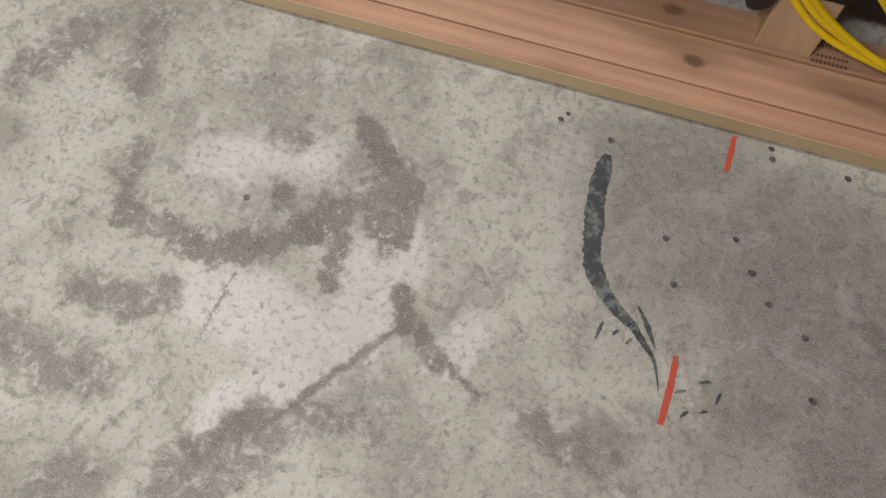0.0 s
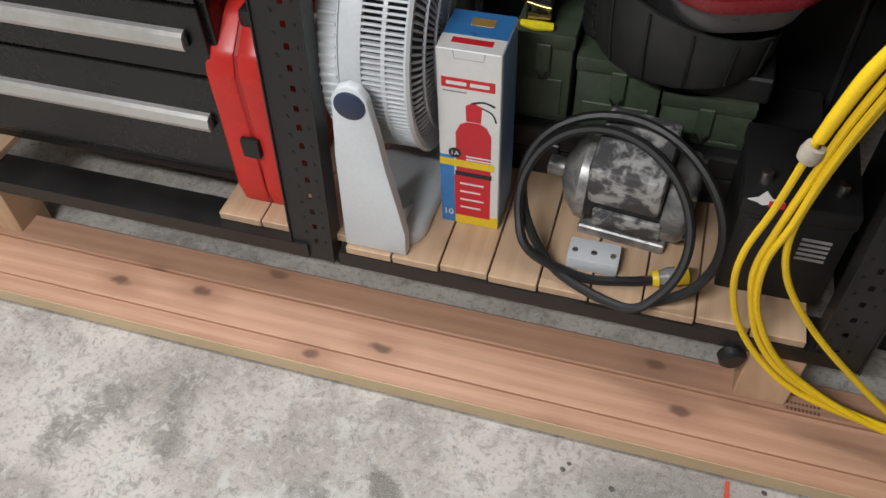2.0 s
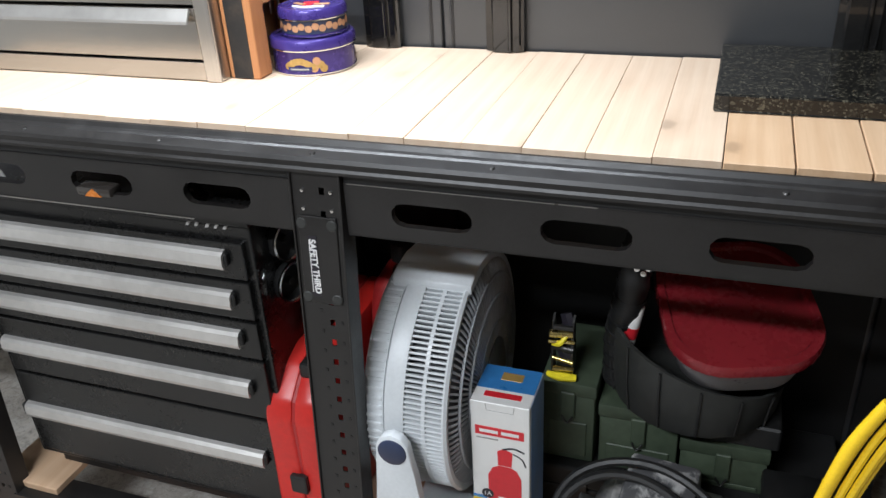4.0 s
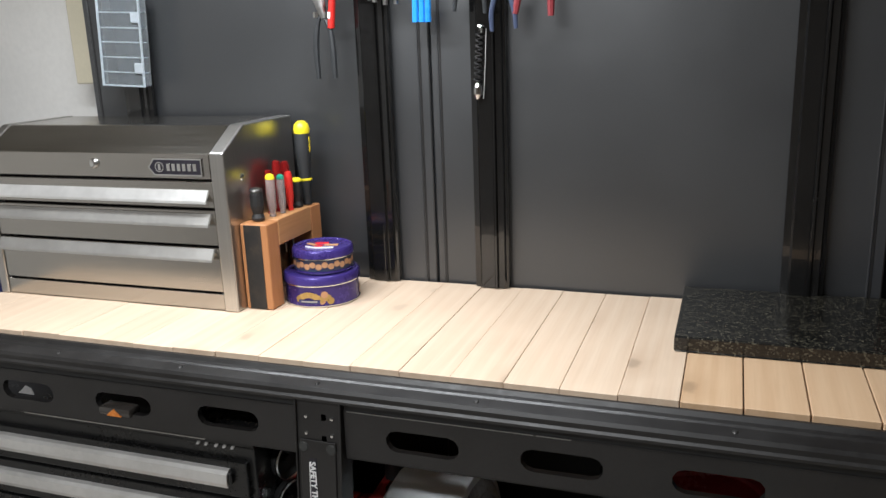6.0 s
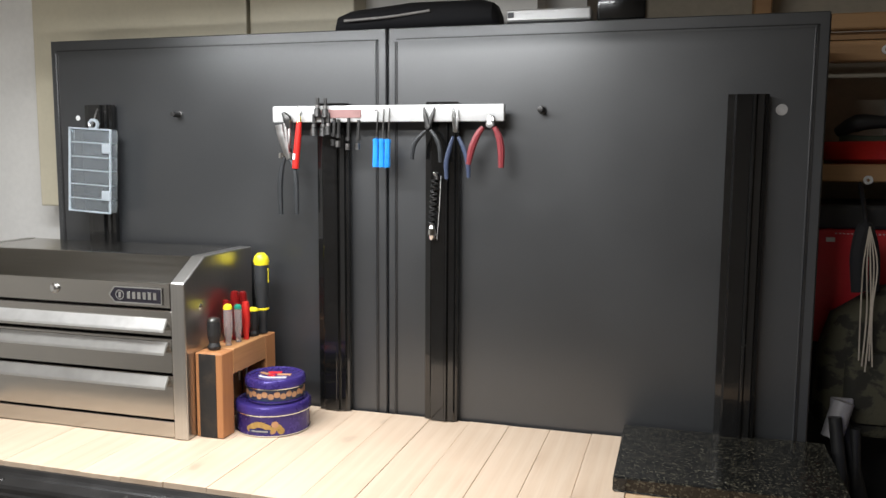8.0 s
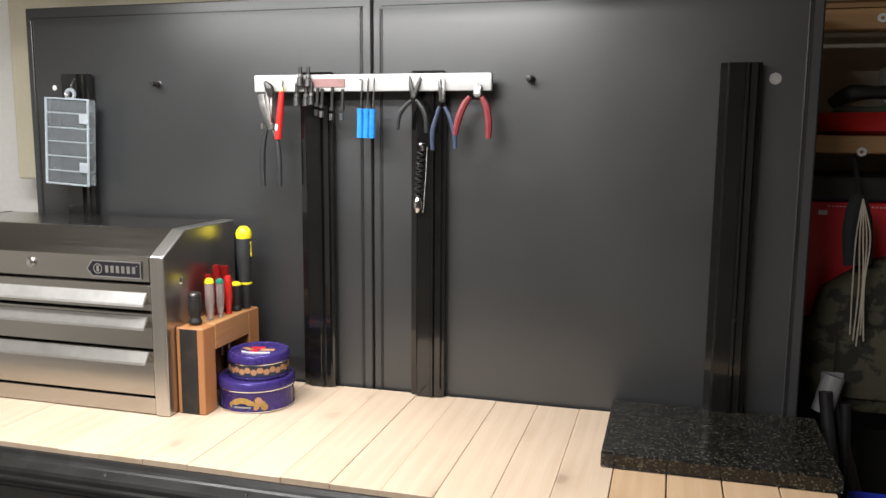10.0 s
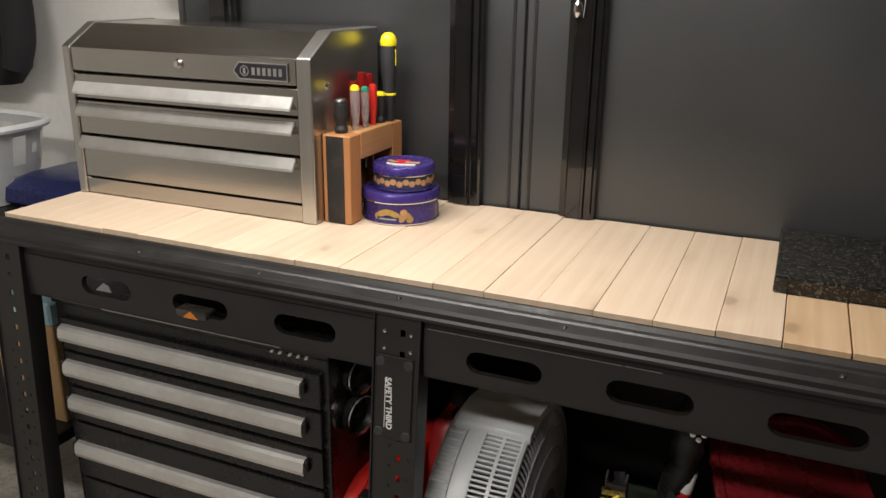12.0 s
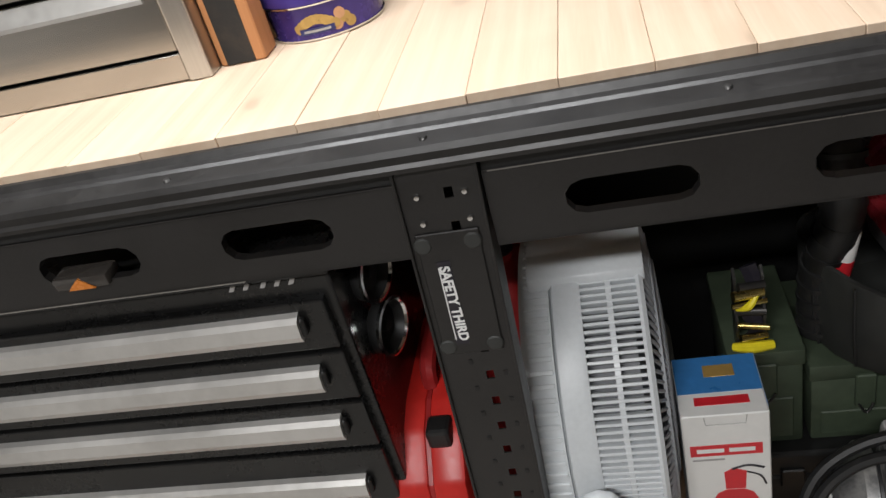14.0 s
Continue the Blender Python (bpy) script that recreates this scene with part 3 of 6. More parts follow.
def shop_light(x, y, z):
    t = thing("shop_light", (x, y, z), "long white sheet-metal shop light hung from the ceiling", "lamp", "shop lights")
    part("housing", prism([(y - 0.10, z), (y - 0.06, z + 0.05), (y + 0.06, z + 0.05), (y + 0.10, z), (y + 0.09, z), (y + 0.05, z + 0.04), (y - 0.05, z + 0.04), (y - 0.09, z)], 0, x - 0.62, x + 0.62), "rail", t)
    for dx in (-0.5, 0.5):
        part("hanger", rod((x + dx, y, z + 0.05), (x + dx, y, 2.75), 0.002, 6), "tool_steel", t)
    return t


shop_light(LAMP[0], LAMP[1], LAMP[2])
shop_light(-0.85, -0.80, 2.635)

# ---- lumber on the floor ----
front_strip = solid("lumber", box(-1.75, 1.25, 0.8648, 0.9046, 0.002, 0.0415, 0.0015, 1), "lumber", "narrow fir strip with a pale sapwood edge, flat on the concrete", "plank", "loose lumber")
part("sapwood_edge", box(-1.75, 1.25, 0.8633, 0.8648, 0.004, 0.0385, 0), "lumber_edge", front_strip, "pale yellowish sapwood edge")
solid("lumber", box(-1.72, 1.30, 0.9050, 0.9972, 0.002, 0.0465, 0.0020, 2), "lumber", "long pink fir plank with knots, flat on the concrete", "plank", "loose lumber")
solid("lumber", box(-1.70, 1.32, 0.9976, 1.0670, 0.002, 0.0545, 0.0035, 3), "lumber", "pink fir plank with a printed stamp beside another plank", "plank", "loose lumber")

# ---- the bench: a black steel rack with timber top ----
BX0, BX1, FY, TOP = -1.455, 0.43, 1.042, 1.13
bench = thing("workbench", (-0.51, 1.3, 0.0), "black boltless steel rack workbench topped with pale pine boards", "workbench")
rail_poly = [(1.108, 1.085), (1.108, 1.119), (1.092, 1.119), (1.088, 1.122), (1.082, 1.122), (1.078, 1.115), (1.070, 1.113), (1.067, 1.115), (1.063, 1.1125),
             (1.044, 1.1085), (1.041, 1.111), (1.037, 1.110), (1.034, 1.104), (1.034, 1.096), (1.031, 1.092), (1.032, 1.087), (1.038, 1.085), (1.053, 1.085)]
part("front_rail", prism(rail_poly, 0, BX0 - 0.01, BX1 + 0.01), "rack", bench, "ribbed black steel edge rail")
part("back_rail", box(BX0, BX1, 1.565, 1.578, 1.02, 1.092), "rack", bench)
for xs in (-1.062, -0.789, -0.516, -0.239, 0.140):
    part("screw", lathe([(0, 0.0022), (0.003, 0.0018), (0.0045, 0.0), (0.0045, -0.002)], 10, pose(xs, 1.053, 1.1108, 10, 0, 0)), "dark_steel", bench, smooth=True)
HZ, HR = 1.026, 0.0190
part("front_beam", plate_with_slots(-0.468, 0.37, 0.985, 1.068, FY + 0.004, FY + 0.016, [(-0.331, HZ, 0.126), (-0.105, HZ, 0.128), (0.121, HZ, 0.128)], HR), "rack", bench, "black steel beam with long rounded slots")
part("front_beam", plate_with_slots(-1.36, -0.552, 0.982, 1.066, FY + 0.004, FY + 0.016, [(-0.696, HZ, 0.126), (-0.922, HZ, 0.126), (-1.148, HZ, 0.126)], HR), "rack", bench, "black steel beam with long rounded slots")
# light reflected along the beam's top edge, put in as a bright steel strip
part("worn_edge", box(-0.462, -0.09, FY + 0.0032, FY + 0.0042, 1.0685, 1.0697, 0), "tool_steel", bench, "bright strip for the glint on the beam's top edge")
for xa, xb in ((-0.468, 0.37), (-1.36, -0.552)):
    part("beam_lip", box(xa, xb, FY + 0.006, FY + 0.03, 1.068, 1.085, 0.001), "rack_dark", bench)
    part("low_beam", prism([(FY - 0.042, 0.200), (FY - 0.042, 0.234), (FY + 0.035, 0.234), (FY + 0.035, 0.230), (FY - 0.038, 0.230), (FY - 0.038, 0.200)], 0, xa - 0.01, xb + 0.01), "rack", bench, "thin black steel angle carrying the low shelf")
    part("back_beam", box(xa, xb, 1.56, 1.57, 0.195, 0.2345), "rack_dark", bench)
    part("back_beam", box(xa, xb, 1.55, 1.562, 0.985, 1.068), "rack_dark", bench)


def post(x0, x1, lean, low, hole_x, parent):
    """Folded steel upright with rows of square holes, leaning a little."""
    w = x1 - x0
    m = Matrix.Translation((x0, FY, 1.085)) @ Matrix.Shear("XY", 4, (lean, 0.042))
    h = 1.085 - low
    bm = bmesh.new()
    cols = [0.0, hole_x - 0.0045, hole_x + 0.0045, w]
    zs, cuts = [-h], []
    k = int((h - 0.05) / 0.0385)
    for i in range(k, -1, -1):
        zc = -0.03 - i * 0.0385
        zs += [zc - 0.006, zc + 0.006]
        cuts.append(len(zs) - 2)
    zs.append(0.0)
    grid = [[bm.verts.new((c, 0, z)) for c in cols] for z in zs]
    for i in range(len(zs) - 1):
        for j in range(3):
            if j == 1 and i in cuts:
                continue
            bm.faces.new((grid[i][j], grid[i][j + 1], grid[i + 1][j + 1], grid[i + 1][j]))
    thicken(bm, (0, 0.0022, 0))
    flanges = join(box(-0.003, 0.0, -0.004, 0.038, -h, 0, 0.0005), box(w, w + 0.003, -0.004, 0.038, -h, 0, 0.0005))
    bm = join(bm, flanges)
    bm.transform(m)
    p = part("post", bm, "rack", parent, "black steel upright with rows of square holes")
    for i in range(int((h - 0.25) / 0.0193)):
        xc, zc = hole_x - 0.018 + 0.036 * (i % 2), -0.24 - 0.0193 * i
        part("punched_hole", box(xc - 0.0023, xc + 0.0023, -0.0011, 0.0001, zc - 0.003, zc + 0.003, 0, 1, m), "rack_dark", p)
    return p, m


mid, mid_m = post(-0.552, -0.472, 0.025, 0.196, 0.05, bench)
for dx, dz in ((0.018, -0.03), (0.066, -0.03), (0.018, -0.06), (0.066, -0.06)):
    part("bolt", lathe([(0, 0.003), (0.0028, 0.0025), (0.004, 0), (0.004, -0.002)], 8, mid_m @ pose(dx, -0.001, dz, 90)), "chrome", bench, smooth=True)
for dx, dz in ((0.012, -0.085), (0.064, -0.085), (0.012, -0.215), (0.064, -0.215)):
    part("tie_plate_rivet", lathe([(0, 0.002), (0.008, 0.0015), (0.0095, 0), (0.0095, -0.001)], 14, mid_m @ pose(dx, -0.003, dz, 90)), "bin", bench, smooth=True)
part("tie_plate", box(0.006, 0.072, -0.003, -0.0003, -0.225, -0.072, 0.001, 1, mid_m), "rack", bench)
sticker = part("sticker", box(0.022, 0.036, -0.0036, -0.0031, -0.212, -0.105, 0, 1, mid_m), "ink_black", bench, "small black and white slogan sticker")
writing("slogan", "SAFETY THIRD", 0.0148, mid_m @ pose(0.030, -0.0044, -0.1585, 90, 90, 0), "ink_white", bench, 0.0002).data.offset = 0.0005
part("slogan_bar", box(0.0222, 0.0234, -0.0040, -0.0036, -0.205, -0.112, 0, 1, mid_m), "ink_white", bench)
post(-1.452, -1.365, 0.0, 0.196, 0.05, bench)
post(0.372, 0.450, 0.0, 0.196, 0.03, bench)
for xb, zb in ((0.384, 0.30), (0.415, 0.262), (0.384, 0.46), (0.415, 0.44), (0.43, 0.50)):
    part("bolt", lathe([(0, 0.003), (0.0035, 0.0025), (0.0055, 0), (0.0055, -0.002)], 8, pose(xb, FY - 0.001, zb, 90)), "chrome", bench, smooth=True)
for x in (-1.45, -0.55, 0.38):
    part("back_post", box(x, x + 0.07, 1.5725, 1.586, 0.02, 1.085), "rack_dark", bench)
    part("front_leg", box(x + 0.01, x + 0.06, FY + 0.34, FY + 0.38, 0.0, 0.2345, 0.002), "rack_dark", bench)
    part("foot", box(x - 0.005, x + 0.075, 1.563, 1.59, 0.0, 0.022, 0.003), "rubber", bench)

# added black sheet, stands in for the deep shade behind the shelf
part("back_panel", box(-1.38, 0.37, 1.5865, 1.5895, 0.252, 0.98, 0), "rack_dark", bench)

# top boards, each its own piece
rng = random.Random(4)
for i in range(-11, 10):
    x = -0.474 + 0.0892 * i
    gap = 0.0002 if i < 4 else 0.0004 if i < 6 else 0.0011
    part("board", box(x + gap, x + 0.0892 - gap, 1.092 + rng.uniform(-0.002, 0.002), 1.582, 1.104, TOP + rng.uniform(-0.0006, 0.0006), 0.0006 + 0.6 * gap), "board" if i < 6 else "board_warm", bench)

part("bumper", lathe([(0, 0.012), (0.018, 0.012), (0.024, 0.007), (0.024, -0.01), (0, -0.01)], 20, pose(0.250, 0.996, 0.180, 90, 0, 20)), "rubber", bench, smooth=True)

# low shelf slats
for x in (-1.44, -1.355, -0.735, -0.645, -0.555, -0.464, -0.373, -0.282, -0.191, -0.100, -0.009, 0.082, 0.173, 0.264):
    part("slat", box(x + 0.001, x + 0.0885, (1.024 if x < -0.5 else 1.005) + rng.uniform(-0.003, 0.005), 1.565, 0.2345, 0.252, 0.0015), "slat", bench)


# ---- back doors of the wall cabinet ----
cab = thing("wall_cabinet", (-0.48, 1.60, 0.0), "wide charcoal steel cabinet with two closed flush doors", "cabinet")
# carcass and doors run on below the bench top as an added dark backing
part("carcass", box(-1.386, 0.397, 1.605, 1.73, 0.02, 1.990, 0.002), "panel", cab)
for xa, xb in ((-1.383, -0.4955), (-0.4905, 0.394)):
    d = part("door", box(xa, xb, 1.592, 1.604, 0.05, 1.992, 0.002), "panel", cab, "charcoal door with a pressed border line")
    g = 0.018
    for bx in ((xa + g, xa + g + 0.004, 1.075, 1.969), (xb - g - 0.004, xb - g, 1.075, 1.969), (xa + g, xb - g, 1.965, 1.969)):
        # shade in the pressed groove, laid on as a near-black strip
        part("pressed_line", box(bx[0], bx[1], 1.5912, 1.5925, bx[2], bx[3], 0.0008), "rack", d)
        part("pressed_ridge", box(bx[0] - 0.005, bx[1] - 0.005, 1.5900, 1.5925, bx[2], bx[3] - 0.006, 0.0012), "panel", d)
for xa, xb, zt in ((-1.271, -1.194, 1.834), (-0.652, -0.578, 1.822), (-0.397, -0.323, 1.822), (0.216, 0.291, 1.838)):
    s = thing("mounting_strip", ((xa + xb) / 2, 1.583, 1.132), "upright glossy black channel strip fixed on the cabinet door", "strip", "mounting strips")
    part("channel", prism([(xa, 1.583), (xa, 1.57), (xa + 0.012, 1.568), (xa + 0.016, 1.563), (xa + 0.0435, 1.563), (xa + 0.0545, 1.566), (xa + 0.066, 1.565), (xa + 0.069, 1.57), (xb, 1.571), (xb, 1.583)], 2, 1.132, zt), "gloss", s)
    part("bead", prism([(xa + 0.044, 1.565), (xa + 0.047, 1.559), (xa + 0.051, 1.559), (xa + 0.054, 1.567)], 2, 1.1325, zt - 0.0005), "gloss", s, "raised bead along the strip")


# ---- under the bench ----
def drawer_cabinet():
    x0, x1, yf, z0, z1 = -1.335, -0.672, 1.080, 0.254, 0.985
    t = thing("drawer_cabinet", ((x0 + x1) / 2, 1.28, z0), "black steel five-drawer tool cabinet with aluminium pulls", "tool cabinet")
    part("body", box(x0, x1, yf, 1.50, z0 + 0.052, z1 - 0.03, 0.004, 2), "cabinet", t)
    part("plinth", box(x0 + 0.02, x1 - 0.02, yf + 0.03, 1.49, z0, z0 + 0.054, 0.002), "rack_dark", t)
    part("top_tray", box(x0 - 0.004, x1 + 0.004, yf - 0.006, 1.505, z1 - 0.03, z1, 0.004, 2), "cabinet", t)
    edges = [0.930, 0.852, 0.770, 0.685, 0.545, 0.325]
    pulls = [0.895, 0.814, 0.731, 0.619, 0.446]
    for i, zp in enumerate(pulls):
        zt, zb = edges[i] - 0.003, edges[i + 1] + 0.003
        d = part("drawer", box(x0 + 0.022, x1 - 0.012, yf - 0.012, yf + 0.01, zb, zt, 0.003, 2), "cabinet", t)
        a, b_ = x0 + 0.028, x1 - 0.046
        y = yf - 0.012
        part("pull", prism([(y, zp + 0.019), (y - 0.008, zp + 0.017), (y - 0.0145, zp + 0.012), (y - 0.0165, zp - 0.006), (y - 0.013, zp - 0.015), (y - 0.010, zp - 0.012), (y - 0.012, zp - 0.004), (y - 0.010, zp + 0.008), (y, zp + 0.012)], 0, a, b_), "alu", d, "long brushed aluminium drawer pull")
        part("pull_end", box(b_, b_ + 0.006, y - 0.010, y, zp - 0.010, zp + 0.014, 0.002), "rubber", d)
        part("pull_end", box(a - 0.008, a, y - 0.014, y, zp - 0.014, zp + 0.018, 0.003), "rubber", d)
    # the lamp's reflected line above the drawers, built as two thin aluminium strips
    part("trim", box(x0 + 0.16, x1 - 0.083, 1.052, 1.073, 0.9735, 0.9765, 0.001), "alu", t, "thin bright strip for the lamp's reflection above the drawers")
    part("trim", box(x0 + 0.02, x0 + 0.42, 1.050, 1.073, 0.9768, 0.9805, 0.001), "alu", t, "thin bright strip for the lamp's reflection above the drawers")
    for k in range(5):
        xa = -0.795 + k * 0.0175 + (0.004 if k > 1 else 0)
        part("badge", prism([(xa, 0.947), (xa + 0.006, 0.947), (xa + 0.015, 0.962), (xa + 0.009, 0.962)], 1, yf - 0.003, yf + 0.001), "ink_grey", t)
    return t


drawer_cabinet()
for i in range(5):
    solid("label_tab", box(-1.222 + i * 0.014, -1.214 + i * 0.014, 1.074, 1.0755, 0.9855, 0.9945, 0), "ink_grey", "tiny pale label tab on the cabinet tray", "label", "label tabs")
solid("paper_tag", prism([(-1.206, 1.003), (-1.166, 1.003), (-1.172, 1.016), (-1.184, 1.021)], 1, 1.074, 1.076), "ink_grey", "torn pale paper tag on the cabinet tray", "tag")
lamp_t = thing("marker_light", (-0.94, 1.055, 1.002), "small smoked marker light with an amber bulb in a slot", "marker light")
part("lens", box(-0.974, -0.903, 1.038, 1.070, 1.0018, 1.0190, 0.005, 2), "smoked", lamp_t, smooth=True)
part("bulb", prism([(-0.955, 1.0035), (-0.921, 1.0035), (-0.928, 1.010), (-0.938, 1.0175), (-0.948, 1.010)], 1, 1.0365, 1.042), "amber", lamp_t, "amber bulb")


def tool_case():
    """Upright blow-moulded case."""
    t = thing("tool_case", (-0.64, 1.25, 0.252), "bright red blow-moulded tool case standing on edge", "case")
    out = [(1.068, 0.253), (1.062, 0.30), (1.060, 0.560), (1.072, 0.598), (1.125, 0.648), (1.17, 0.664), (1.44, 0.664), (1.47, 0.63), (1.47, 0.253)]
    for xa, xb in ((-0.698, -0.642), (-0.638, -0.590)):
        bm = prism(out, 0, xa, xb)
        bmesh.ops.bevel(bm, geom=bm.edges[:], offset=0.008, segments=2, profile=0.5, affect="EDGES")
        part("shell", bm, "red", t, smooth=True)
    part("seam", prism([(y + 0.004 if y < 1.2 else y - 0.004, z - 0.003 if z > 0.3 else z) for y, z in out], 0, -0.643, -0.637), "red_dark", t)
    for z in (0.41,):
        part("latch", box(-0.662, -0.626, 1.050, 1.066, z - 0.021, z + 0.021, 0.004, 2), "rubber", t, "black snap latch")
    part("latch", box(-0.638, -0.604, 1.106, 1.142, 0.630, 0.662, 0.006, 2), "rubber", t, "black snap latch")
    part("handle", tube([(-0.64, 1.20, 0.660), (-0.64, 1.215, 0.690), (-0.64, 1.30, 0.696), (-0.64, 1.315, 0.660)], 0.012, 8), "red_dark", t, smooth=True)


tool_case()
jug = thing("fuel_jug", (-0.555, 1.40, 0.252), "red plastic jug half hidden behind the fan", "jug")
part("body", loft([[(-0.545 + p[0], 1.42 + p[1], z) for p in rounded(0.10 * s, 0.20 * s, 0.03)] for z, s in ((0.254, 0.95), (0.27, 1.0), (0.64, 1.0), (0.70, 0.85), (0.73, 0.5))]), "red_dark", jug, smooth=True)
part("cap", lathe([(0, 0.77), (0.024, 0.768), (0.026, 0.73), (0, 0.73)], 16, Matrix.Translation((-0.545, 1.42, 0))), "rubber", jug, smooth=True)

for z, y in ((0.893, 1.165), (0.810, 1.160)):
    t = thing("magnetic_dish", (-0.662, y, z), "round black magnetic dish with a bright chrome rim", "magnetic dish", "dishes on the cabinet side")
    m = pose(-0.666, y, z, 0, 90, -14)
    part("dish", lathe([(0, 0.002), (0.030, 0.004), (0.036, 0.018), (0.038, 0.018), (0.036, 0.0), (0.022, -0.004), (0, -0.004)], 32, m), "rubber", t, smooth=True)
    part("rim", lathe([(0.0345, 0.018), (0.0365, 0.0215), (0.0400, 0.0205), (0.0400, 0.016), (0.0375, 0.015)], 32, m, True), "chrome", t, "bright chrome rim", True)
    part("knob", lathe([(0, 0.014), (0.007, 0.013), (0.009, 0.002)], 14, m), "rubber", t, smooth=True)


def drum_fan():
    """Floor fan seen from its side: the head turns on two side pivots."""
    c = Vector((-0.448, 1.282, 0.586))
    t = thing("floor_fan", (-0.41, 1.25, 0.252), "pale grey plastic floor fan with a slatted drum head", "fan")
    R = 0.232
    ax = Matrix.Translation(c) @ pose(0, 0, 0, 0, 90, 0)
    part("head", lathe([(R - 0.03, -0.001), (R - 0.006, -0.001), (R + 0.001, 0.003), (R + 0.002, 0.032), (R, 0.038), (R - 0.012, 0.038), (R - 0.016, 0.010)], 72, ax, True), "fan", t, "smooth grey drum shell", True)
    part("front_ring", lathe([(R - 0.030, -0.044), (R - 0.014, -0.043), (R - 0.007, -0.035), (R - 0.005, -0.002), (R - 0.03, -0.002), (R - 0.035, -0.034)], 72, ax, True), "fan", t, "ribbed grey front rim", True)
    for i in range(84):
        mm = ax @ Matrix.Rotation(2 * math.pi * i / 84, 4, "Z")
        part("rim_rib", box(R - 0.008, R - 0.003, -0.0035, 0.0035, -0.035, -0.004, 0.0012, 1, mm), "fan", t)
    for i in range(150):
        mm = ax @ Matrix.Rotation(2 * math.pi * i / 150, 4, "Z")
        part("slat", box(R - 0.013, R - 0.001, -0.0021, 0.0021, 0.036, 0.110, 0.0008, 1, mm), "fan", t)
    part("slat_band", lathe([(R - 0.010, 0.070), (R - 0.0015, 0.070), (R - 0.0015, 0.077), (R - 0.010, 0.077)], 72, ax, True), "fan", t)
    part("back_rim", lathe([(R - 0.016, 0.108), (R + 0.001, 0.108), (R + 0.003, 0.112), (R - 0.001, 0.117), (R - 0.016, 0.115)], 72, ax, True), "fan", t, smooth=True)
    part("dark_core", lathe([(R - 0.04, -0.03), (R - 0.028, 0.034), (R - 0.028, 0.100), (R - 0.06, 0.112), (0.12, 0.120), (0.0, 0.124)], 48, ax), "fan_dark", t, smooth=True)
    for i in range(110):
        mm = ax @ Matrix.Rotation(2 * math.pi * i / 110, 4, "Z")
        part("back_rib", tube([mm @ Vector((R - 0.010, 0, 0.112)), mm @ Vector((R - 0.035, 0.006, 0.124)), mm @ Vector((0.12, 0.02, 0.134)), mm @ Vector((0.06, 0.03, 0.136))], 0.0026, 5, False, 3), "fan_grey", t)
    for rr, zr in ((0.10, 0.134), (0.15, 0.131), (0.19, 0.125)):
        part("back_hoop", lathe([(rr - 0.0025, zr), (rr + 0.0025, zr), (rr + 0.0025, zr + 0.0045), (rr - 0.0025, zr + 0.0045)], 60, ax, True), "fan_grey", t)
    part("motor_cover", lathe([(0, 0.148), (0.05, 0.146), (0.066, 0.140), (0.070, 0.122), (0.0, 0.122)], 32, ax), "fan_dark", t, smooth=True)
    # carrying handle moulded over the top
    arc = [(c.y + (R + 0.010) * math.cos(radians(a)), c.z + (R + 0.010) * math.sin(radians(a))) for a in (108, 98, 90, 78, 66)]
    inner = [(c.y + (R - 0.008) * math.cos(radians(a)), c.z + (R - 0.008) * math.sin(radians(a))) for a in (66, 78, 90, 98, 110)]
    part("top_cap", prism(arc + inner, 0, c.x - 0.028, c.x + 0.120, 0.0025), "fan", t, "flat moulded carrying handle", True)
    for y, s in ((1.010, 1), (1.551, -1)):
        ys = [y, y + s * 0.020]
        leg = prism([(-0.455, 0.4770), (-0.447, 0.5970), (-0.435, 0.6170), (-0.417, 0.6250), (-0.399, 0.6190), (-0.387, 0.6010), (-0.378, 0.5370), (-0.369, 0.4620), (-0.355, 0.3770), (-0.345, 0.3070), (-0.345, 0.2525), (-0.465, 0.2525)], 1, min(ys), max(ys), 0.0)
        bmesh.ops.bevel(leg, geom=leg.edges[:], offset=0.004, segments=2, profile=0.5, affect="EDGES")
        part("leg", leg, "fan", t, "tapered grey stand leg", True)
        part("pivot", lathe([(0, 0.006), (0.020, 0.0055), (0.026, 0.002), (0.027, -0.004), (0, -0.004)], 28, pose(-0.416, y, 0.588, 90 * s)), "navy", t, "navy pivot button", True)
    foot = [[(-0.396 + p[0] * k + dx, 1.282 + p[1] * ky, z) for p in rounded(0.140, 0.50, 0.045, 6)] for z, k, ky, dx in ((0.2525, 1.0, 1.0, 0.0), (0.268, 1.0, 1.0, 0.0), (0.279, 0.94, 0.985, -0.002), (0.285, 0.80, 0.95, -0.006))]
    part("base", loft(foot), "fan", t, "low rounded grey base", True)
    for s in (1, -1):
        web = [(1.0315 if s > 0 else 1.5295, 0.41), (1.047 if s > 0 else 1.514, 0.33), (1.10 if s > 0 else 1.461, 0.290), (1.15 if s > 0 else 1.411, 0.278), (1.0315 if s > 0 else 1.5295, 0.278)]
        part("leg_web", prism(web, 0, -0.452, -0.362, 0.003), "fan", t, "curved inner side of the stand leg", True)


drum_fan()


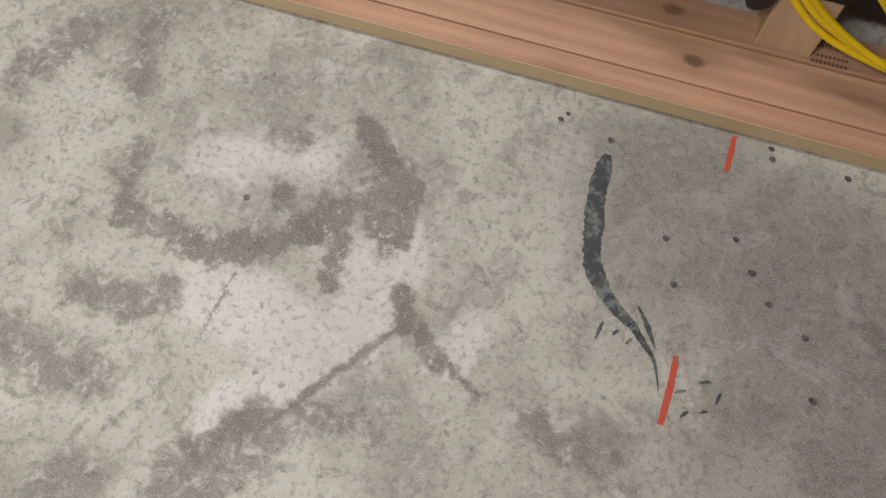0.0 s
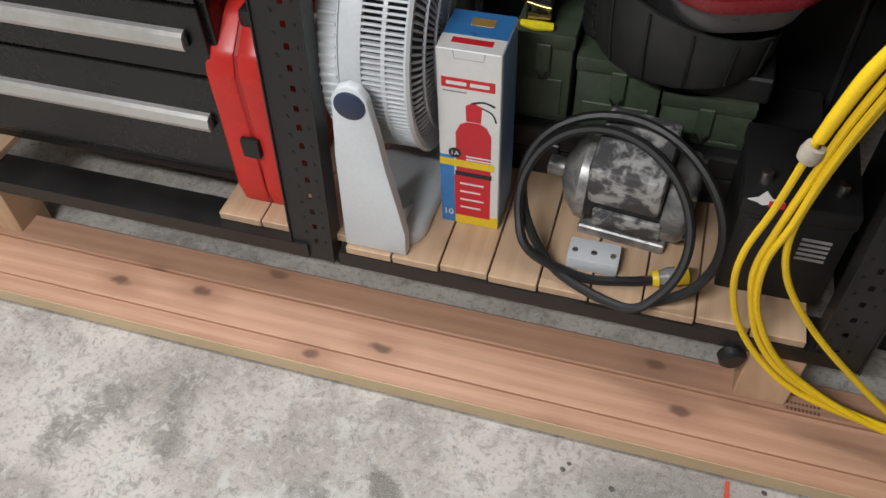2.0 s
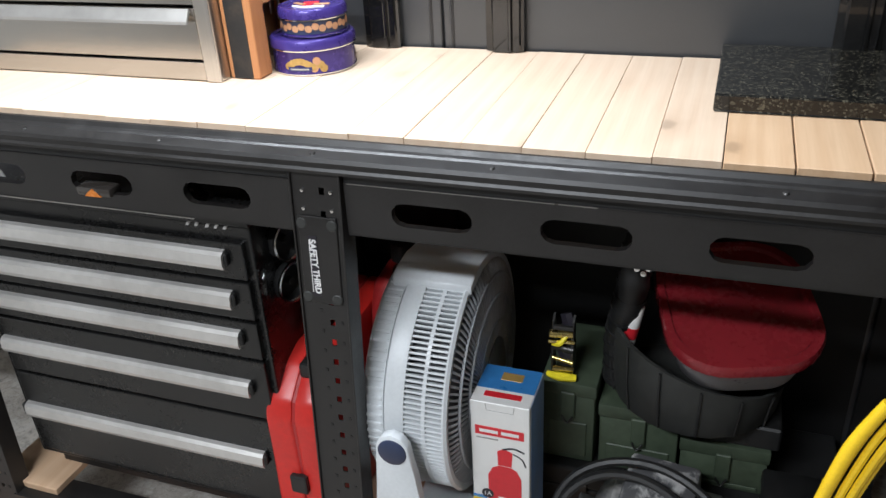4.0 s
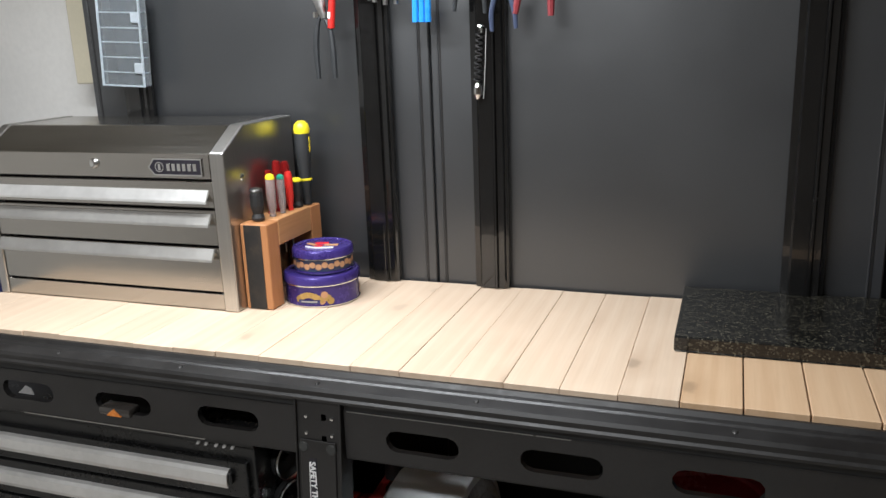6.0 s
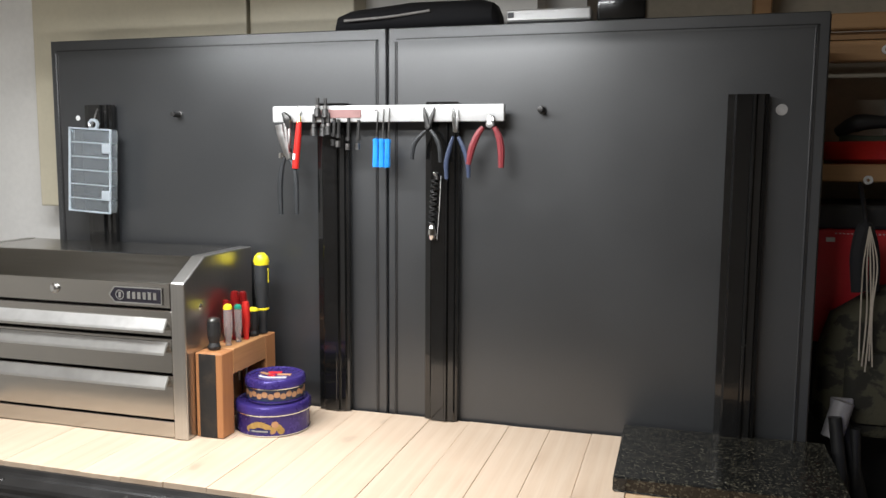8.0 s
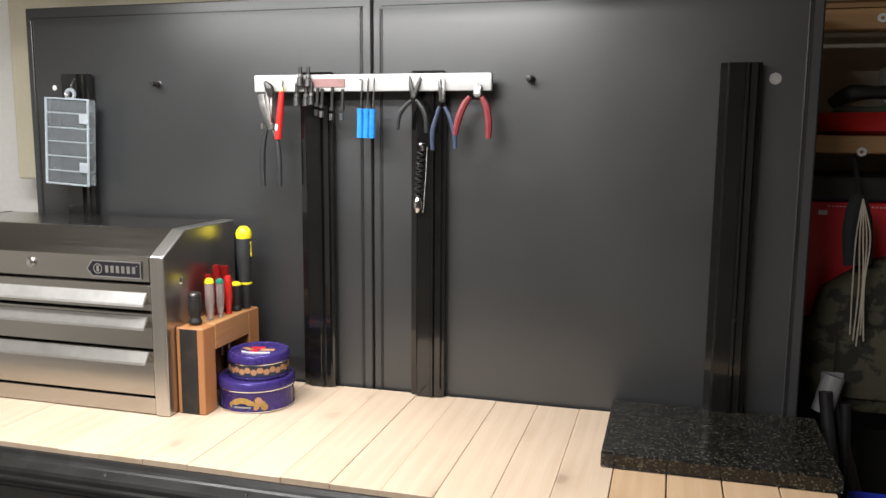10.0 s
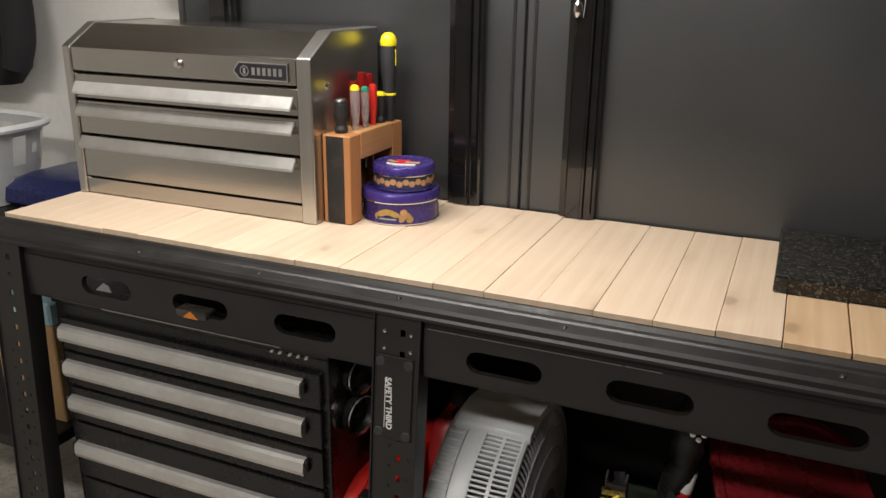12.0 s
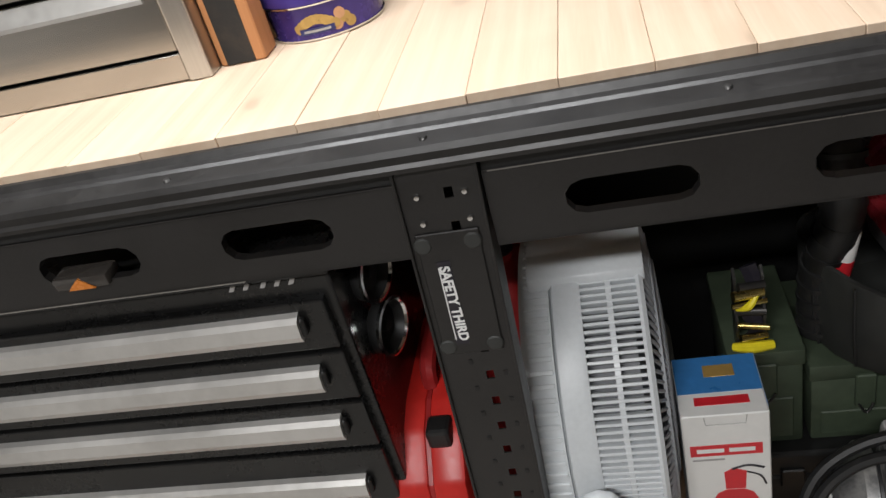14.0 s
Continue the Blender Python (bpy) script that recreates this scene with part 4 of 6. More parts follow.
def boxed_extinguisher():
    x0, x1, y0, y1, z0, z1 = -0.308, -0.201, 1.116, 1.224, 0.2525, 0.643
    t = thing("carton", ((x0 + x1) / 2, (y0 + y1) / 2, z0), "tall white, red and blue carton for a fire extinguisher", "carton")
    part("box", box(x0, x1, y0, y1, z0, z1, 0.0015), "card_white", t)
    yf = y0 - 0.0007

    def ink(name, a, b_, c, d, material, k=0):
        part(name, box(x0 + a, x0 + b_, yf - 0.0003 * k, y0 + 0.0005, z0 + c, z0 + d, 0), material, t)
    w = x1 - x0
    ink("blue_band", 0.0, 0.026, 0.002, 0.17, "card_blue")
    ink("yellow_foot", 0.026, w, 0.002, 0.030, "ink_yellow")
    ink("red_panel", 0.026, 0.092, 0.024, 0.125, "ink_red", 1)
    for i in range(4):
        ink("text_bar", 0.036, 0.080 - 0.006 * (i % 2), 0.105 - i * 0.02, 0.109 - i * 0.02, "card_white", 2)
    ink("yellow_band", 0.0, 0.098, 0.147, 0.163, "ink_yellow", 2)
    for i in range(2):
        ink("text_bar", 0.048, 0.092, 0.172 - i * 0.007, 0.175 - i * 0.007, "ink_white", 3)
    ink("title_bar", 0.008, 0.097, 0.318, 0.337, "ink_red", 1)
    ink("title_stroke", 0.016, 0.050, 0.324, 0.331, "ink_white", 2)
    ink("title_stroke", 0.056, 0.088, 0.324, 0.331, "ink_white", 2)
    ink("text_bar", 0.010, 0.05, 0.309, 0.3115, "ink_grey", 1)
    part("printed_cylinder", prism([(x0 + 0.030, z0 + 0.135), (x0 + 0.092, z0 + 0.135), (x0 + 0.092, z0 + 0.225), (x0 + 0.084, z0 + 0.243), (x0 + 0.072, z0 + 0.250), (x0 + 0.050, z0 + 0.250), (x0 + 0.038, z0 + 0.243), (x0 + 0.030, z0 + 0.225)], 1, yf - 0.0003, y0 + 0.0005), "ink_red", t, "printed red cylinder")
    part("printed_valve", prism([(x0 + 0.049, z0 + 0.252), (x0 + 0.074, z0 + 0.252), (x0 + 0.076, z0 + 0.285), (x0 + 0.060, z0 + 0.292), (x0 + 0.048, z0 + 0.284)], 1, yf - 0.0003, y0 + 0.0005), "ink_red", t)
    part("printed_lever", tube([(x0 + 0.058, yf, z0 + 0.290), (x0 + 0.078, yf, z0 + 0.296), (x0 + 0.098, yf, z0 + 0.290)], 0.0022, 5, flat=0.3), "ink_black", t)
    part("printed_hose", tube([(x0 + 0.076, yf, z0 + 0.284), (x0 + 0.093, yf, z0 + 0.275), (x0 + 0.100, yf, z0 + 0.258)], 0.0016, 5, flat=0.3), "ink_black", t)
    part("printed_strap", box(x0 + 0.028, x0 + 0.094, yf - 0.0006, y0, z0 + 0.126, z0 + 0.136, 0), "ink_black", t)
    part("seal", lathe([(0, 0.0007), (0.011, 0.0006), (0.0115, 0)], 20, pose(x0 + 0.028, yf - 0.0004, z0 + 0.178, 90)), "ink_black", t)
    writing("rating", "1A", 0.014, pose(x0 + 0.028, yf - 0.0014, z0 + 0.178, 90), "ink_white", t, 0.0001)
    writing("rating", "10", 0.020, pose(x0 + 0.013, yf - 0.0006, z0 + 0.028, 90), "ink_white", t, 0.0001)
    part("side_print", box(x1 - 0.0005, x1 + 0.0006, y0 + 0.012, y1, z0 + 0.002, z1 - 0.002, 0), "card_side", t)
    part("top_print", box(x0 + 0.001, x1 - 0.001, y0 + 0.040, y1 - 0.001, z1 - 0.0005, z1 + 0.0006, 0), "card_blue", t)
    part("top_title", box(x0 + 0.02, x1 - 0.02, y0 + 0.018, y0 + 0.032, z1 - 0.0005, z1 + 0.0007, 0), "ink_red", t)
    part("top_crest", box(x0 + 0.038, x1 - 0.03, y0 + 0.068, y0 + 0.09, z1 - 0.0005, z1 + 0.0010, 0.0003), "gold", t)
    part("flap_slot", tube([(x0 + 0.028, yf, z1 - 0.002), (x0 + 0.030, yf, z1 - 0.016), (x0 + 0.078, yf, z1 - 0.016), (x0 + 0.080, yf, z1 - 0.002)], 0.0006, 4, False, 0), "ink_grey", t)


boxed_extinguisher()


def electric_motor():
    m0 = pose(0.025, 1.215, 0.335, 0, 0, -6)
    t = thing("electric_motor", (0.025, 1.215, 0.252), "worn electric motor splashed with white paint, on the low shelf", "motor")
    ax = m0 @ pose(0, 0, 0, 0, 90, 0)
    part("shell", lathe([(0.0, -0.075), (0.078, -0.075), (0.080, -0.07), (0.080, 0.07), (0.078, 0.075), (0.0, 0.075)], 40, ax), "motor_black", t, "black cylindrical motor shell", True)
    part("end_bell", lathe([(0, -0.125), (0.03, -0.123), (0.055, -0.112), (0.074, -0.095), (0.083, -0.085), (0.083, -0.068), (0.079, -0.066)], 40, ax), "motor_grey", t, "bare grey end bell", True)
    part("end_bell", lathe([(0.079, 0.066), (0.084, 0.068), (0.084, 0.100), (0.078, 0.108), (0.05, 0.116), (0, 0.118)], 40, ax), "motor_grey", t, "bare grey end bell", True)
    part("shaft", lathe([(0.02, -0.12), (0.02, -0.155), (0.012, -0.157), (0, -0.157)], 20, ax), "motor_grey", t, smooth=True)
    part("terminal_box", box(-0.062, 0.065, -0.088, 0.05, 0.045, 0.150, 0.010, 2, m0 @ pose(0, 0, 0, 14)), "motor", t, "paint-splashed square cover", True)
    part("name_plate", box(-0.050, 0.072, -0.088, -0.078, -0.030, 0.020, 0.004, 2, m0 @ pose(0, 0, 0, 12)), "motor", t, "paint-splashed plate", True)
    part("foot", box(-0.075, 0.085, -0.075, 0.075, -0.083, -0.060, 0.003, 1, m0), "motor_grey", t)
    for a in range(4):
        b_ = m0 @ pose(0, 0, 0, 45 + 90 * a, 0, 0) @ Vector((0.104, 0, 0.07))
        part("bolt", rod(b_, b_ + Vector((0.012, 0, 0)), 0.005, 8), "tool_steel", t)


electric_motor()
jb = thing("junction_box", (-0.02, 1.085, 0.252), "small pale paint-spattered junction box on the slats", "junction box")
part("case", box(-0.062, 0.030, 1.058, 1.112, 0.2525, 0.282, 0.004, 2, None), "fan", jb, smooth=True)
for x in (-0.05, -0.016, 0.018):
    part("screw", lathe([(0, 0.285), (0.005, 0.284), (0.006, 0.28)], 10, Matrix.Translation((x, 1.08, 0))), "tool_steel", jb, smooth=True)

# black cable, coiled and leaning on the motor
def ring_point(a, w, h, k):
    """A point on the leaning coil."""
    u = math.cos(a) * w
    v = math.sin(a) * h
    return Vector((0.010 + u + 0.012 * k, 1.090 + 0.085 * (v / h) - 0.010 * k - 0.03 * math.cos(a), 0.386 + v))


cable = thing("power_cable", (0.02, 1.05, 0.252), "thick black rubber cable in loose loops, with a yellow plug", "cable")
loop = [ring_point(2 * math.pi * i / 14 - 1.1, 0.170 + 0.006 * math.sin(i), 0.130 - 0.003 * (i // 14), 0) for i in range(13)]
loop += [ring_point(2 * math.pi * i / 14 - 1.1, 0.146, 0.120, 1) + Vector((-0.035, -0.012, -0.004)) for i in range(12)]
loop += [Vector((-0.03, 1.035, 0.264)), Vector((0.045, 1.045, 0.264)), Vector((0.100, 1.060, 0.268))]
part("lead", tube(loop, 0.0085, 8, False, 6), "rubber", cable, smooth=True)
part("plug", tube([(0.096, 1.062, 0.268), (0.115, 1.068, 0.272), (0.128, 1.072, 0.274)], [0.010, 0.017, 0.017], 12), "tub", cable, smooth=True)
part("plug_face", tube([(0.128, 1.072, 0.274), (0.148, 1.078, 0.276)], [0.018, 0.017], 12), "ink_yellow", cable, "yellow plug face", True)
part("plug_face", tube([(0.090, 1.060, 0.268), (0.100, 1.063, 0.269)], [0.014, 0.016], 12), "ink_yellow", cable, "yellow plug collar", True)
for dz in (-0.006, 0.006):
    part("prong", rod((0.078, 1.056, 0.268 + dz), (0.092, 1.060, 0.268 + dz), 0.002, 6), "brass", cable)

bat = thing("battery", (0.28, 1.17, 0.252), "black lead-acid battery with a red and white label", "battery")
part("case", box(0.196, 0.368, 1.085, 1.27, 0.2525, 0.440, 0.005, 2), "rack_dark", bat, smooth=True)
part("lid", box(0.193, 0.371, 1.082, 1.273, 0.440, 0.474, 0.006, 2), "rack_dark", bat, smooth=True)
for xt in (0.225, 0.338):
    part("terminal", lathe([(0, 0.496), (0.009, 0.495), (0.011, 0.474), (0, 0.474)], 14, Matrix.Translation((xt, 1.13, 0))), "tool_steel", bat, smooth=True)
part("label_patch", box(0.210, 0.275, 1.083, 1.0855, 0.385, 0.432, 0), "ink_black", bat)
for i in range(5):
    part("text_bar", box(0.300, 0.345, 1.0835, 1.0855, 0.36 + i * 0.011, 0.365 + i * 0.011, 0), "ink_grey", bat)
part("emblem", prism([(0.200, 0.476), (0.214, 0.482), (0.224, 0.498), (0.235, 0.484), (0.254, 0.480), (0.238, 0.474), (0.224, 0.468), (0.214, 0.473)], 1, 1.0795, 1.0815), "ink_white", bat)
part("emblem", box(0.232, 0.256, 1.0775, 1.0805, 0.468, 0.480, 0), "ink_red", bat)


# yellow extension cord
cord = thing("extension_cord", (0.27, 0.985, 0.17), "bright yellow extension cord in a long hanging hank", "cord")
part("strand", tube([(0.420, 1.000, 1.00), (0.330, 0.995, 0.905), (0.275, 0.988, 0.830), (0.246, 0.985, 0.735), (0.237, 0.984, 0.672), (0.222, 0.984, 0.560), (0.204, 0.984, 0.462), (0.207, 0.984, 0.380), (0.235, 0.984, 0.290), (0.290, 0.975, 0.215), (0.365, 0.962, 0.165), (0.50, 0.95, 0.135), (0.66, 0.94, 0.12)], 0.0057, 8), "yellow", cord, smooth=True)
part("strand", tube([(0.440, 1.000, 1.00), (0.350, 0.993, 0.905), (0.298, 0.986, 0.830), (0.268, 0.982, 0.730), (0.252, 0.980, 0.640), (0.236, 0.980, 0.530), (0.226, 0.980, 0.440), (0.236, 0.980, 0.370), (0.268, 0.978, 0.275), (0.325, 0.970, 0.205), (0.42, 0.958, 0.160), (0.54, 0.945, 0.140), (0.70, 0.93, 0.13)], 0.0057, 8), "yellow", cord, smooth=True)
part("strand", tube([(0.455, 0.995, 1.00), (0.366, 0.988, 0.905), (0.312, 0.982, 0.830), (0.282, 0.978, 0.740), (0.262, 0.976, 0.640), (0.250, 0.976, 0.540), (0.236, 0.976, 0.450), (0.250, 0.974, 0.350), (0.300, 0.970, 0.250), (0.370, 0.962, 0.190), (0.47, 0.945, 0.150), (0.60, 0.935, 0.120)], 0.0057, 8), "yellow", cord, smooth=True)
part("strand", tube([(0.462, 1.004, 1.00), (0.375, 0.996, 0.900), (0.318, 0.990, 0.820), (0.283, 0.985, 0.710), (0.262, 0.983, 0.600), (0.256, 0.983, 0.500), (0.280, 0.983, 0.410), (0.340, 0.980, 0.320), (0.42, 0.970, 0.240), (0.52, 0.955, 0.160), (0.62, 0.94, 0.110)], 0.0057, 8), "yellow", cord, smooth=True)
part("cord_end", tube([(0.292, 0.984, 0.868), (0.262, 0.982, 0.790), (0.240, 0.980, 0.690)], [0.008, 0.010, 0.009], 10), "yellow", cord, smooth=True)
part("clasp", lathe([(0.007, -0.012), (0.014, -0.012), (0.016, 0.0), (0.014, 0.012), (0.007, 0.012)], 14, pose(0.237, 0.980, 0.668, 0, 12, 0)), "twine", cord, "grubby round clasp", True)
part("hook", tube([(0.40, 1.028, 1.03), (0.41, 0.99, 1.02), (0.44, 0.985, 1.01), (0.46, 1.028, 1.03)], 0.004, 6), "rack", cord)


# ammunition boxes, bin, tub
flat = thing("equipment_case", (0.055, 1.40, 0.2525), "flat black plastic case under the green cans", "case")
part("body", box(-0.235, 0.345, 1.285, 1.525, 0.2525, 0.318, 0.006, 2), "rubber", flat)
part("lid", box(-0.237, 0.347, 1.283, 1.527, 0.320, 0.370, 0.006, 2), "rubber", flat)
for xl in (-0.14, 0.25):
    part("latch", box(xl - 0.018, xl + 0.018, 1.277, 1.284, 0.300, 0.338, 0.002), "rack", flat)
part("handle", tube([(0.0, 1.284, 0.300), (0.004, 1.268, 0.300), (0.106, 1.268, 0.300), (0.11, 1.284, 0.300)], 0.007, 8), "rubber", flat, smooth=True)
for i, (xa, xb, zt) in enumerate(((-0.222, -0.118, 0.565), (-0.108, 0.042, 0.528), (0.048, 0.205, 0.480))):
    t = thing("ammo_can", ((xa + xb) / 2, 1.41, 0.371), "olive drab steel ammunition can with a latch", "ammo can", "ammo cans")
    part("body", box(xa, xb, 1.308, 1.515, 0.3715, zt - 0.03, 0.005, 2), "green", t, smooth=True)
    part("lid", box(xa - 0.003, xb + 0.003, 1.304, 1.518, zt - 0.030, zt, 0.004, 2), "green", t, smooth=True)
    xc = (xa + xb) / 2
    part("latch", box(xc - 0.014, xc + 0.014, 1.299, 1.309, zt - 0.085, zt - 0.020, 0.002), "green", t)
    part("latch_wire", tube([(xc - 0.010, 1.297, zt - 0.075), (xc, 1.294, zt - 0.090), (xc + 0.010, 1.297, zt - 0.075)], 0.002, 6), "dark_steel", t)
    part("pressed_panel", box(xa + 0.014, xb - 0.014, 1.305, 1.309, 0.386, zt - 0.095, 0.002), "green", t)

binn = thing("curved_bin", (0.07, 1.33, 0.53), "dark grey fabric bin with a curved seamed front", "bin")
sec = []
for z, s in ((0.532, 0.90), (0.54, 0.93), (0.60, 0.98), (0.655, 1.0), (0.655, 0.96), (0.56, 0.90)):
    sec.append([(0.058 + 0.165 * s * math.cos(radians(a)), 1.395 + 0.16 * s * math.sin(radians(a)) * (0.75 if math.sin(radians(a)) > 0 else 1.0), z + 0.05 * (-math.cos(radians(a))) * (z > 0.62)) for a in range(0, 360, 15)])
part("body", loft(sec), "bin", binn, smooth=True)
for a in (200, 225, 250, 275, 300, 325):
    part("seam", tube([(0.058 + 0.168 * s * math.cos(radians(a)), 1.395 + 0.163 * s * math.sin(radians(a)), z + 0.05 * (-math.cos(radians(a))) * (z > 0.62)) for z, s in ((0.54, 0.93), (0.60, 0.98), (0.65, 1.0))], 0.0022, 5, False, 3), "rubber", binn)
bin_rest = solid("foam_block", box(0.046, 0.22, 1.31, 1.51, 0.4805, 0.531, 0.004), "rubber", "black foam block on top of the low green can", "block")

tub = thing("storage_tub", (0.12, 1.36, 0.66), "smoky plastic tub with a rounded wine-red lid, tipped forward", "tub")
tm = pose(0.112, 1.360, 0.750, 14, -3, 15)
part("tub_body", loft([[tuple(tm @ Vector((p[0], p[1], z))) for p in rounded(0.250 * s, 0.293 * s, 0.09 * s, 7)] for z, s in ((-0.085, 0.80), (-0.078, 0.84), (-0.01, 0.97), (0.0, 1.0))]), "tub", tub, smooth=True)
part("lid", loft([[tuple(tm @ Vector((p[0], p[1], z))) for p in rounded(0.262 * s, 0.305 * s, 0.095 * s, 7)] for z, s in ((-0.006, 1.0), (0.010, 1.01), (0.018, 0.99), (0.018, 0.90), (0.012, 0.87))]), "lid", tub, "glossy wine-red lid with a raised rim", True)

ratchet = thing("ratchet_strap", (-0.185, 1.33, 0.566), "yellow and gold ratchet strap heaped on a green can", "ratchet strap")
rr = random.Random(9)
for k in range(7):
    z = 0.574 + k * 0.019
    part("bar", rod((-0.208 + rr.uniform(-0.006, 0.006), 1.322 + rr.uniform(-0.014, 0.008), z), (-0.166 + rr.uniform(-0.006, 0.006), 1.318 + rr.uniform(-0.010, 0.010), z + rr.uniform(-0.006, 0.006)), rr.uniform(0.004, 0.0085), 10), "brass" if k % 3 else "dark_steel", ratchet, smooth=True)
for x in (-0.206, -0.168):
    part("side_plate", prism([(1.322, 0.567), (1.348, 0.567), (1.352, 0.62), (1.340, 0.70), (1.326, 0.69), (1.318, 0.62)], 0, x - 0.002, x + 0.002), "dark_steel", ratchet)
part("webbing", tube([(-0.185, 1.330, 0.574), (-0.176, 1.326, 0.600), (-0.190, 1.332, 0.63), (-0.178, 1.334, 0.67), (-0.185, 1.342, 0.70)], 0.013, 6, False, 4, 0.3), "ink_black", ratchet)
part("webbing", tube([(-0.214, 1.316, 0.573), (-0.188, 1.308, 0.576), (-0.158, 1.314, 0.573)], [0.006, 0.009, 0.007], 8), "acid", ratchet, "fluorescent yellow webbing", True)
part("webbing", tube([(-0.206, 1.320, 0.640), (-0.190, 1.312, 0.650), (-0.176, 1.318, 0.668)], [0.003, 0.006, 0.003], 8), "acid", ratchet, "fluorescent yellow webbing", True)

hose_line = [(-0.085, 1.37, 0.545), (-0.085, 1.36, 0.66), (-0.065, 1.33, 0.78), (-0.06, 1.36, 0.86), (-0.02, 1.42, 0.93)]
hose = thing("vacuum_hose", hose_line[0], "ribbed black vacuum hose hanging behind the carton", "hose")
part("tube", tube(hose_line, [0.027, 0.027, 0.029, 0.027, 0.027], 14), "rubber", hose, smooth=True)
for pa, pb in zip(hose_line, hose_line[1:]):
    pa, pb = Vector(pa), Vector(pb)
    d = (pb - pa).normalized()
    for k in range(4):
        c = pa.lerp(pb, (k + 0.5) / 4)
        part("rib", rod(c - d * 0.004, c + d * 0.004, 0.031, 14), "rubber", hose, smooth=True)
for p in ((-0.125, 1.30, 0.855), (-0.110, 1.30, 0.856), (-0.055, 1.29, 0.845), (-0.044, 1.288, 0.838), (-0.036, 1.29, 0.848)):
    solid("chrome_fitting", lathe([(0, 0.006), (0.005, 0.005), (0.0065, 0), (0.0055, -0.006), (0, -0.03)], 10, pose(*p, 80)), "chrome", "small chrome fitting on the hose bundle", "fitting", "chrome fittings", smooth=True)
bottle = thing("spray_bottle", (-0.06, 1.30, 0.61), "small white bottle with a red label among the hoses", "bottle")
part("body", tube([(-0.066, 1.335, 0.66), (-0.058, 1.332, 0.71), (-0.048, 1.330, 0.745)], [0.012, 0.013, 0.008], 12), "card_white", bottle, smooth=True)
part("label_patch", tube([(-0.064, 1.334, 0.675), (-0.060, 1.3325, 0.70)], [0.0132, 0.0136], 12), "ink_red", bottle, smooth=True)

# timber offcuts under the rack ends
solid("timber_offcut", box(0.278, 0.372, 1.006, 1.090, 0.0, 0.198, 0.003), "slat", "short pink timber offcut standing under the shelf", "offcut")
solid("timber_offcut", box(-1.36, -1.27, 1.010, 1.100, 0.0, 0.198, 0.003), "slat", "short pink timber offcut standing under the shelf", "offcut")
carton2 = thing("cardboard_box", (-1.60, 1.35, 0.56), "brown cardboard box topped with pale blue paper", "box")
part("box", box(-1.70, -1.50, 1.20, 1.50, 0.5605, 0.815, 0.003), "card_brown", carton2)
part("paper", box(-1.702, -1.498, 1.195, 1.50, 0.8155, 0.875, 0.006), "card_teal", carton2)
side = thing("side_shelf", (-1.75, 1.35, 0.0), "black steel side shelving beside the bench", "shelf")
part("deck", box(-2.25, -1.475, 1.10, 1.72, 0.530, 0.560, 0.002), "rack_dark", side)
part("deck", box(-2.25, -1.475, 1.10, 1.72, 1.000, 1.030, 0.002), "rack_dark", side)
for x in (-2.25, -1.515):
    for y in ((1.10, 1.68) if x < -2 else (1.68,)):
        part("leg", box(x, x + 0.04, y, y + 0.04, 0.0, 1.030, 0.002), "rack_dark", side)
solid("plastic_scrap", box(-1.50, -1.47, 1.11, 1.17, 1.0305, 1.050, 0.004, 2), "red", "small red plastic scrap on the side shelf", "scrap")


